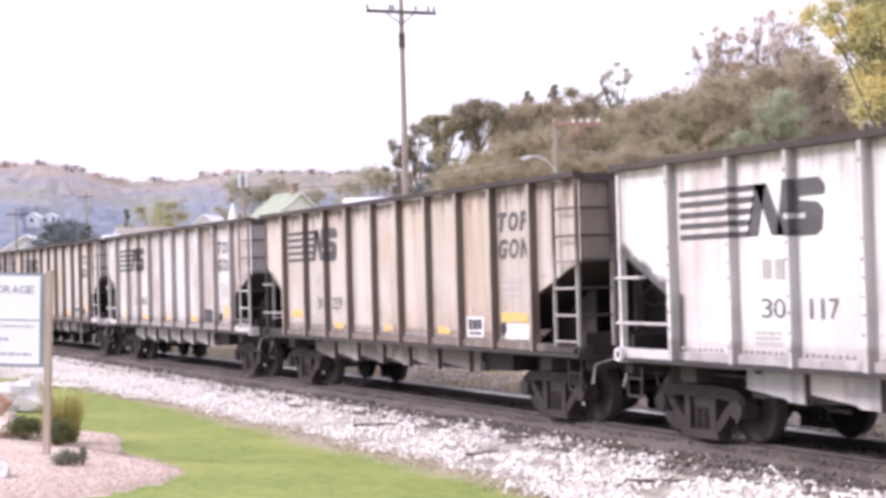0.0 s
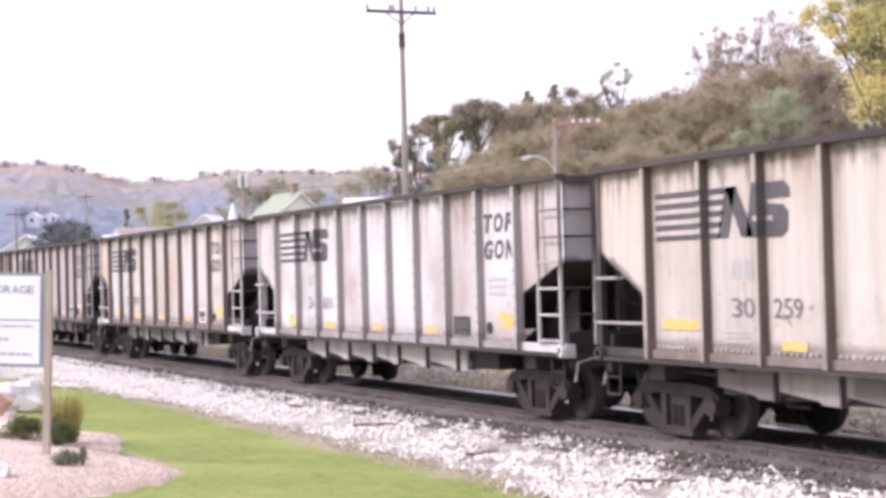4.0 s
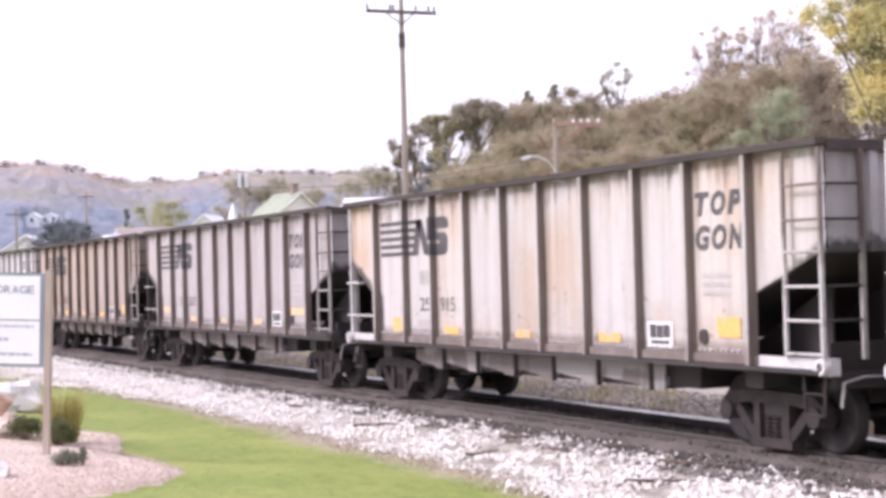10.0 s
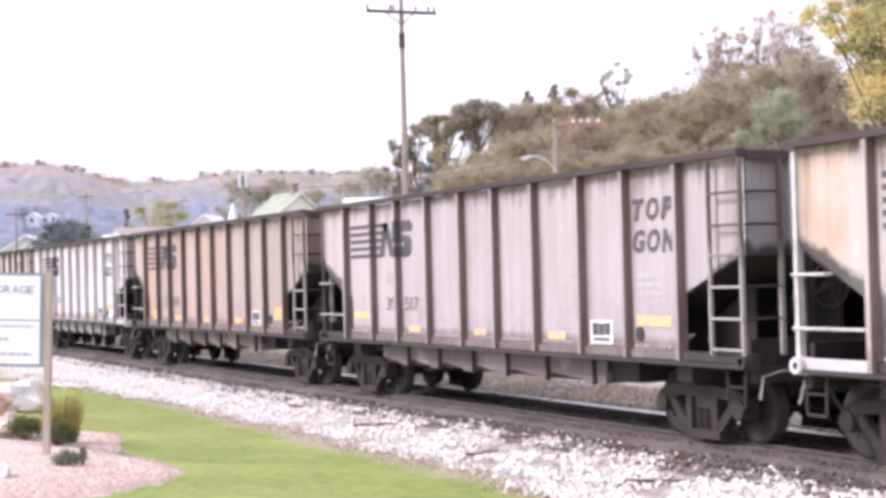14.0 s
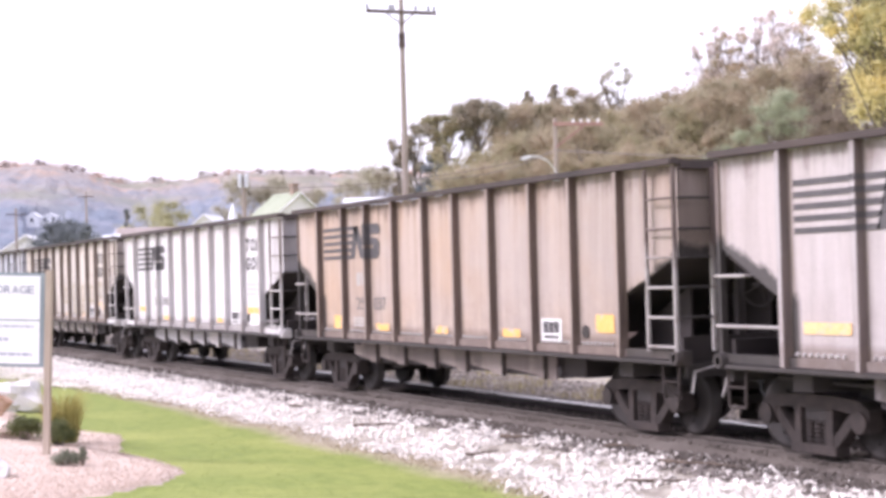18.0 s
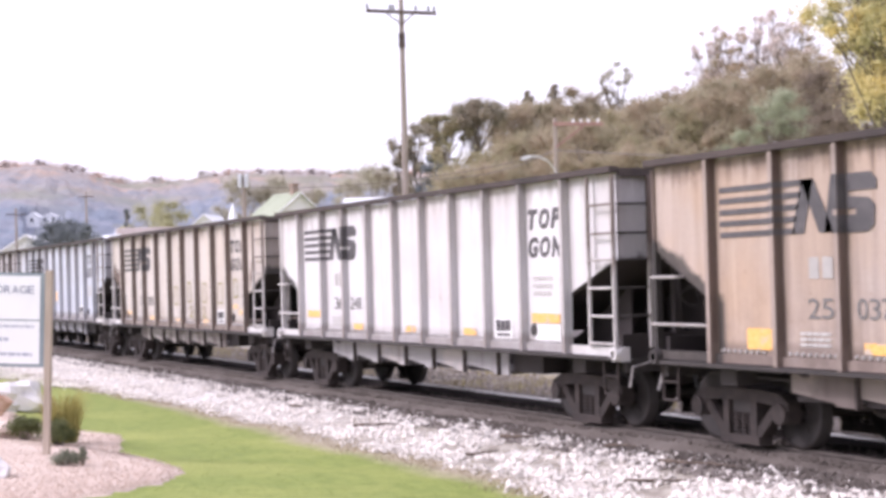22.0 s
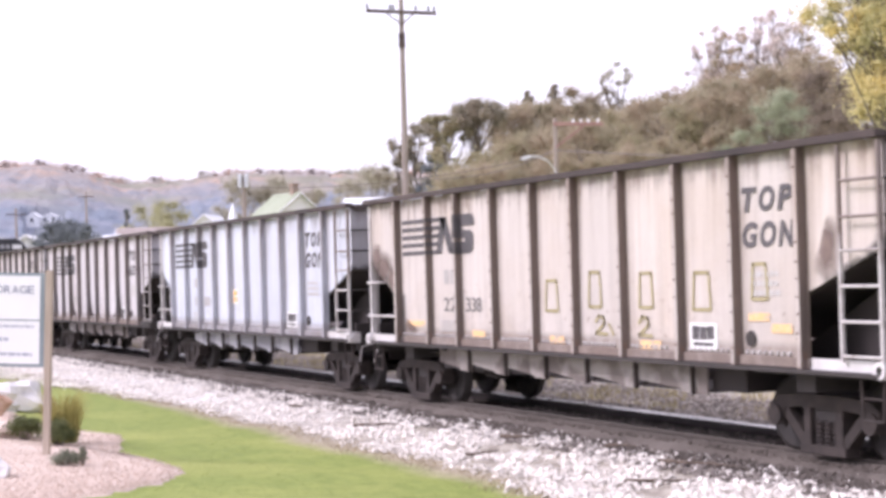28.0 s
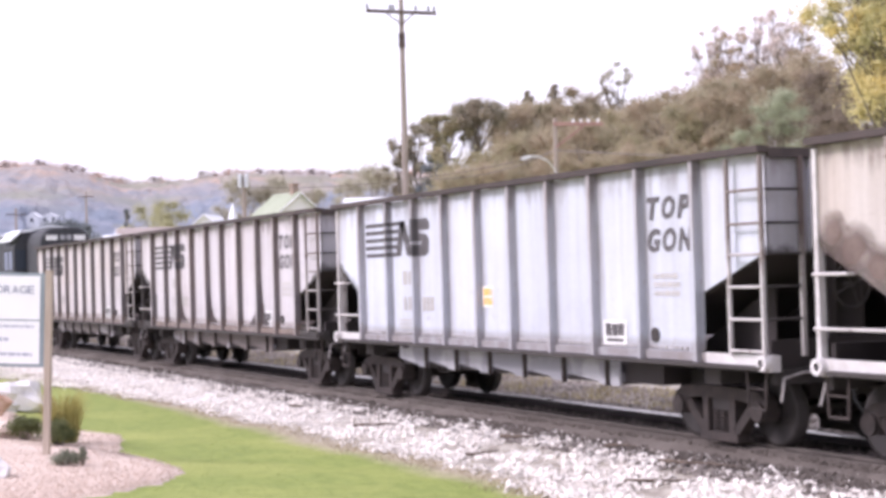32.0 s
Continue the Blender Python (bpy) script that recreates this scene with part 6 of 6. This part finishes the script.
add_prism(bm, [(-1.35, 7.76), (-1.75, 7.72), (-1.95, 7.60), (-1.75, 7.50), (-1.40, 7.60)], -0.86, -0.56)
soften(bm, 0.04)
part("lamp_head", bm, mat_alloy, p2)
bm = bmesh.new()
add_box(bm, -0.22, 0.16, -0.45, -0.15, 6.15, 6.55)
soften(bm, 0.06)
part("bracket_box", bm, mat_can, p2)

# pole with transformers
p3 = pole(-86.1, 15.74, 8.35, 0.16, 0.12)
tagged(p3, "wooden pole with two pale transformer cans")
for x in (-0.20, 0.16):
    bm = bmesh.new()
    add_tube(bm, (x, -0.2, 7.55), (x, -0.2, 8.25), 0.13, sides=14)
    add_tube(bm, (x, -0.2, 8.25), (x, -0.2, 8.34), 0.13, 0.05, sides=14)
    part("transformer", bm, mat_can, p3, "pale grey transformer can")
for x, y, h in ((-132.3, 11.4, 9.0), (-149.8, 21.1, 10.9)):
    p4 = pole(x, y, h, 0.13, 0.09)
    tagged(p4, "thin dark wooden pole among the houses")
    bm = bmesh.new()
    add_beam(bm, (-0.8, -0.1, h - 0.5), (0.8, -0.1, h - 0.5), 0.08, 0.1)
    part("crossarm", bm, mat_arm, p4)
for x, y, h in ((-54.2, 12.9, 5.72), (-53.5, 14.5, 5.72), (-54.8, 11.2, 5.36)):
    st = tagged(new("stub_post"), "short grey post with a pale cap", "post", "stub posts behind the line")
    bm = bmesh.new()
    add_tube(bm, (0, 0, -0.3), (0, 0, h - 0.42), 0.07, sides=10)
    part("shaft", bm, mat_pole, st)
    bm = bmesh.new()
    add_tube(bm, (0, 0, h - 0.42), (0, 0, h - 0.05), 0.16, 0.14, 12)
    add_tube(bm, (0, 0, h - 0.05), (0, 0, h), 0.14, 0.05, 12)
    part("cap", bm, mat_pin_white, st)
    st.matrix_world = pose(x, y, float(land(x, y)))


def wire(a, b, sag, r=0.03):
    bm = bmesh.new()
    a, b = Vector(a), Vector(b)
    pts = []
    for i in range(13):
        t = i / 12
        pts.append(a.lerp(b, t) - Vector((0, 0, sag * 4 * t * (1 - t))))
    rings = [[bm.verts.new(p + Vector((0, r * math.cos(k * 1.5708), r * math.sin(k * 1.5708)))) for k in range(4)] for p in pts]
    for c, d in zip(rings, rings[1:]):
        for k in range(4):
            bm.faces.new((c[k], c[(k + 1) % 4], d[(k + 1) % 4], d[k]))
    w = part("wire", bm, mat_wire)
    return tagged(w, "thin dark overhead wire", "wire", "overhead wires")


wire((-73.2, 28.6, 8.75), (-54.9, 11.7, 6.0), 0.5, 0.022)
wire((-73.2, 28.6, 8.75), (-45.2, 27.3, 6.1), 0.12, 0.025)
wire((-86.1, 15.7, 7.6), (-73.2, 28.6, 8.6), 0.6, 0.022)

# ---- houses ----
mat_siding = surface("white_siding", (0.80, 0.81, 0.84), (0.88, 0.89, 0.91), 3, 0.7, 0, 0.1)
mat_green_roof = surface("green_shingle", (0.27, 0.305, 0.22), (0.37, 0.40, 0.30), 2.5, 0.9, 0, 0.2)
mat_brown_roof = surface("brown_shingle", (0.30, 0.25, 0.23), (0.42, 0.36, 0.34), 2.5, 0.9, 0, 0.2)
mat_metal_roof = surface("pale_metal_roof", (0.68, 0.69, 0.72), (0.82, 0.83, 0.86), 2, 0.5, 0.1, 0.05)
mat_chimney = surface("brick_chimney", (0.26, 0.19, 0.15), (0.38, 0.29, 0.24), 9, 0.9, 0, 0.2)
mat_pane = plain("window_glass", (0.05, 0.06, 0.08), 0.12)
mat_trim = plain("white_trim", (0.78, 0.78, 0.8), 0.6)


def house(x, y, turn, wide, deep, eave, ridge, roof, label, chimney=None, windows=()):
    """Gable towards local -y; the ridge runs along y."""
    h = tagged(new("house"), label, "house", "houses of the town")
    bm = bmesh.new()
    w, d = wide / 2, deep / 2
    add_prism(bm, [(-w, -0.5), (w, -0.5), (w, eave), (0, ridge - 0.12), (-w, eave)], -d, d)
    wall = part("wall", bm, mat_siding, h)
    for s in (-1, 1):
        bm = bmesh.new()
        e, rise = w + 0.45, (ridge - eave) / w
        add_prism(bm, [(0, ridge), (s * e, ridge - rise * e), (s * e, ridge - rise * e - 0.16), (0, ridge - 0.16)], -d - 0.4, d + 0.4)
        part("roof", bm, roof, h)
        bm = bmesh.new()
        add_prism(bm, [(0, ridge - 0.02), (s * e, ridge - rise * e - 0.02), (s * e, ridge - rise * e - 0.24), (0, ridge - 0.24)], -d - 0.46, -d - 0.41)
        part("bargeboard", bm, mat_trim, h)
    if chimney:
        bm = bmesh.new()
        add_box(bm, chimney[0] - 0.3, chimney[0] + 0.3, chimney[1] - 0.3, chimney[1] + 0.3, eave, chimney[2])
        add_box(bm, chimney[0] - 0.37, chimney[0] + 0.37, chimney[1] - 0.37, chimney[1] + 0.37, chimney[2], chimney[2] + 0.18)
        part("chimney", bm, mat_chimney, h)
    for u, z, a, b in windows:
        bm = bmesh.new()
        add_box(bm, u - a / 2 - 0.1, u + a / 2 + 0.1, -d - 0.06, -d - 0.005, z - 0.1, z + b + 0.1)
        fr = part("window", bm, mat_trim, h)
        bm = bmesh.new()
        add_box(bm, u - a / 2, u + a / 2, -d - 0.075, -d - 0.062, z, z + b)
        part("pane", bm, mat_pane, fr)
    h.matrix_world = pose(x, y, float(land(x, y)), 0, 0, turn)
    return h


house(-143.9, 39.05, 100, 5.7, 4.4, 6.55, 8.8, mat_green_roof, "white gabled house with green shingle roof and brick chimney", (0.0, -1.3, 9.45),
      [(-1.1, 4.2, 0.8, 1.3), (1.1, 4.2, 0.8, 1.3)])
house(-101.0, 30.9, 152, 4.0, 5, 6.3, 6.9, mat_metal_roof, "long white shed with a pale metal roof", None, [(0, 2.0, 1.2, 1.2)])
house(-174.5, 41.0, 60, 6, 8, 5.5, 8.0, mat_metal_roof, "small white house with a pale roof", None, [(0, 3.0, 0.9, 1.2)])
house(-146.3, 22.2, 100, 2.6, 5, 5.2, 6.6, mat_metal_roof, "low white house by the trees", None, [(0, 2.6, 0.9, 1.2)])
house(-159.6, 30.0, -17, 6.0, 6.4, 5.4, 7.2, mat_brown_roof, "long shed with a dull brown roof", None, [(0, 2.0, 0.9, 1.2)])
house(-142.6, 14.6, 70, 5.5, 6, 5.2, 6.9, mat_metal_roof, "white house with a flat pale roof by the line", None, [(-1, 3.2, 0.9, 1.2), (1, 3.2, 0.9, 1.2)])
house(-528.0, 89.0, 62, 4.0, 5, 3.4, 4.9, mat_metal_roof, "white house among the woods of the ridge", None, [(0, 1.6, 0.9, 1.2)])
house(-531.0, 95.0, 66, 5.4, 5, 2.8, 4.0, mat_metal_roof, "long white house among the woods of the ridge", None, [(-1.4, 1.2, 0.9, 1.2), (1.4, 1.2, 0.9, 1.2)])
steeple = tagged(new("steeple"), "white church steeple behind the houses", "steeple")
bm = bmesh.new()
add_box(bm, -0.42, 0.42, -0.42, 0.42, -0.5, 7.3)
part("tower", bm, mat_siding, steeple)
bm = bmesh.new()
add_tube(bm, (0, 0, 7.3), (0, 0, 9.2), 0.6, 0.03, 4)
part("spire", bm, mat_metal_roof, steeple)
steeple.matrix_world = pose(-172.9, 42.9, float(land(-172.9, 42.9)), 0, 0, 30)
# ---- the engine that pushes the train ----
mat_engine = surface("black_engine_paint", (0.024, 0.025, 0.030), (0.052, 0.053, 0.062), 3, 0.75, 0, 0.05)
mat_roof = surface("pale_engine_roof", (0.62, 0.64, 0.68), (0.80, 0.82, 0.85), 3, 0.6, 0, 0.05)
mat_board = plain("number_board_white", (0.80, 0.80, 0.80), 0.4)
mat_lamp = plain("headlight_glass", (0.35, 0.35, 0.37), 0.2)
engine = new("locomotive")
tagged(engine, "black high-hood diesel locomotive at the train's end", "locomotive")


def epart(name, material, build, label="", parent=None, bevel=0.0):
    bm = bmesh.new()
    build(bm)
    if bevel:
        soften(bm, bevel)
    return part(name, bm, material, parent or engine, label)


# local x = 0 at the leading coupler face; the body runs backwards
epart("underframe", mat_engine, lambda bm: (add_box(bm, -19.6, -0.5, -1.45, 1.45, 1.15, 1.5), add_box(bm, -0.62, -0.42, -1.5, 1.5, 0.35, 1.5)), bevel=0.03)
ROUND = [(-1.0, 1.5), (1.0, 1.5), (1.0, 4.02), (0.93, 4.28), (0.76, 4.48), (0.50, 4.60), (-0.50, 4.60), (-0.76, 4.48), (-0.93, 4.28), (-1.0, 4.02)]
hood = epart("short_hood", mat_engine, lambda bm: (add_prism(bm, ROUND, 0.0, 2.8), bmesh.ops.rotate(bm, verts=bm.verts[:], matrix=pose(0, 0, 0, 0, 0, 90).to_3x3()),
             bmesh.ops.translate(bm, verts=bm.verts[:], vec=(-1.75, 0, 0))), "tall round-topped black nose of the engine", bevel=0.05)
for y in (-0.55, 0.55):
    epart("number_board", mat_board, lambda bm, y=y: add_box(bm, -1.75, -1.715, y - 0.22, y + 0.22, 4.10, 4.30), "blank white number board", hood)
epart("headlight", mat_lamp, lambda bm: [add_tube(bm, (-1.76, y, 4.21), (-1.70, y, 4.21), 0.11, sides=14) for y in (-0.13, 0.13)], "", hood)
cab = epart("cab", mat_engine, lambda bm: add_prism(bm, [(-1.5, 1.5), (1.5, 1.5), (1.5, 3.9), (1.15, 4.5), (0, 4.68), (-1.15, 4.5), (-1.5, 3.9)], -1.2, 1.2), bevel=0.04)
cab.matrix_local = pose(-5.8, 0, 0, 0, 0, 90)
epart("cab_roof", mat_roof, lambda bm: add_prism(bm, [(-1.62, 4.16), (-1.2, 4.52), (0, 4.72), (1.2, 4.52), (1.62, 4.16), (1.62, 4.26), (1.2, 4.62), (0, 4.82), (-1.2, 4.62), (-1.62, 4.26)], -1.3, 1.3), "pale cab roof").matrix_local = pose(-5.8, 0, 0, 0, 0, 90)
for y in (-1.24, 1.24):
    epart("front_window", mat_pane, lambda bm, y=y: add_box(bm, 1.2, 1.215, y - 0.2, y + 0.2, 3.0, 3.8), "", cab).matrix_local = pose(0, 0, 0, 0, 0, -90)
for s in (-1, 1):
    for x in (-6.35, -5.35):
        epart("side_window", mat_pane, lambda bm, x=x, s=s: add_box(bm, x - 0.38, x + 0.38, s * 1.505 - 0.008, s * 1.505 + 0.008, 3.0, 3.75))
    epart("handrail", mat_bare, lambda bm, s=s: [add_path(bm, [(x, s * 1.42, 1.5), (x, s * 1.42, 2.5)], 0.018) for x in (-0.7, -2.5, -4.2, -8, -10, -12, -14, -16, -18)]
          + [add_path(bm, [(-0.7, s * 1.42, 2.5), (-4.5, s * 1.42, 2.5)], 0.018), add_path(bm, [(-7.2, s * 1.42, 2.5), (-19, s * 1.42, 2.5)], 0.018)])
epart("long_hood", mat_engine, lambda bm: add_prism(bm, [(-7.0, 1.5), (-7.0, 4.55), (-18.6, 4.55), (-18.9, 4.35), (-18.9, 1.5)], -0.95, 0.95), bevel=0.06)
epart("hood_roof", mat_roof, lambda bm: add_box(bm, -18.4, -7.05, -0.85, 0.85, 4.552, 4.60))
for x in (-9.5, -12, -15.2, -17.2):
    epart("radiator_fan", mat_roof, lambda bm, x=x: add_tube(bm, (x, 0, 4.6), (x, 0, 4.74), 0.55, sides=18))
epart("fuel_tank", mat_frame, lambda bm: add_prism(bm, [(-12.4, 0.4), (-7.8, 0.4), (-7.6, 1.15), (-12.6, 1.15)], -1.3, 1.3), bevel=0.08)
epart("coupler", mat_cast, lambda bm: (add_beam(bm, (-0.5, 0, 0.86), (-0.1, 0, 0.86), 0.22, 0.2), add_box(bm, -0.2, 0.0, -0.05, 0.17, 0.70, 1.0)), bevel=0.02)
for x in (-3.7, -16.1):
    tr = epart("truck", mat_frame, lambda bm: add_box(bm, -1.9, 1.9, -0.5, 0.5, 0.45, 0.8), "three-axle engine truck")
    tr.matrix_local = pose(x, 0, 0)
    for s in (-1, 1):
        epart("side_frame", mat_frame, lambda bm, s=s: (add_box(bm, -2.4, 2.4, s * 1.05 - 0.1, s * 1.05 + 0.1, 0.55, 0.85),
              [add_box(bm, a - 0.2, a + 0.2, s * 1.07 - 0.14, s * 1.07 + 0.14, 0.3, 0.65) for a in (-1.7, 0, 1.7)]), "", tr, 0.02)
    for a in (-1.7, 0, 1.7):
        ob = shared("wheelset", "wheelset", mat_wheel, tr, wheelset, "steel wheels on one axle", True)
        ob.matrix_local = pose(a, 0, 0.457)
        wheelsets.append((ob, a))
cars.append((engine, FIRST - PITCH * 10 - 0.15))


# ---- what moves ----
def motions():
    for thing, start in cars:
        walk(thing, [(t, pose(start + run(t), TRACK_Y, 0)) for t in range(33)])
    steps = [i * 0.16 for i in range(201)]
    turns = [math.degrees(run(t) / 0.457) for t in steps]
    for ob, a in wheelsets:
        walk(ob, [(t, pose(a, 0, 0.457, 0, w, 0)) for t, w in zip(steps, turns)])


motions()
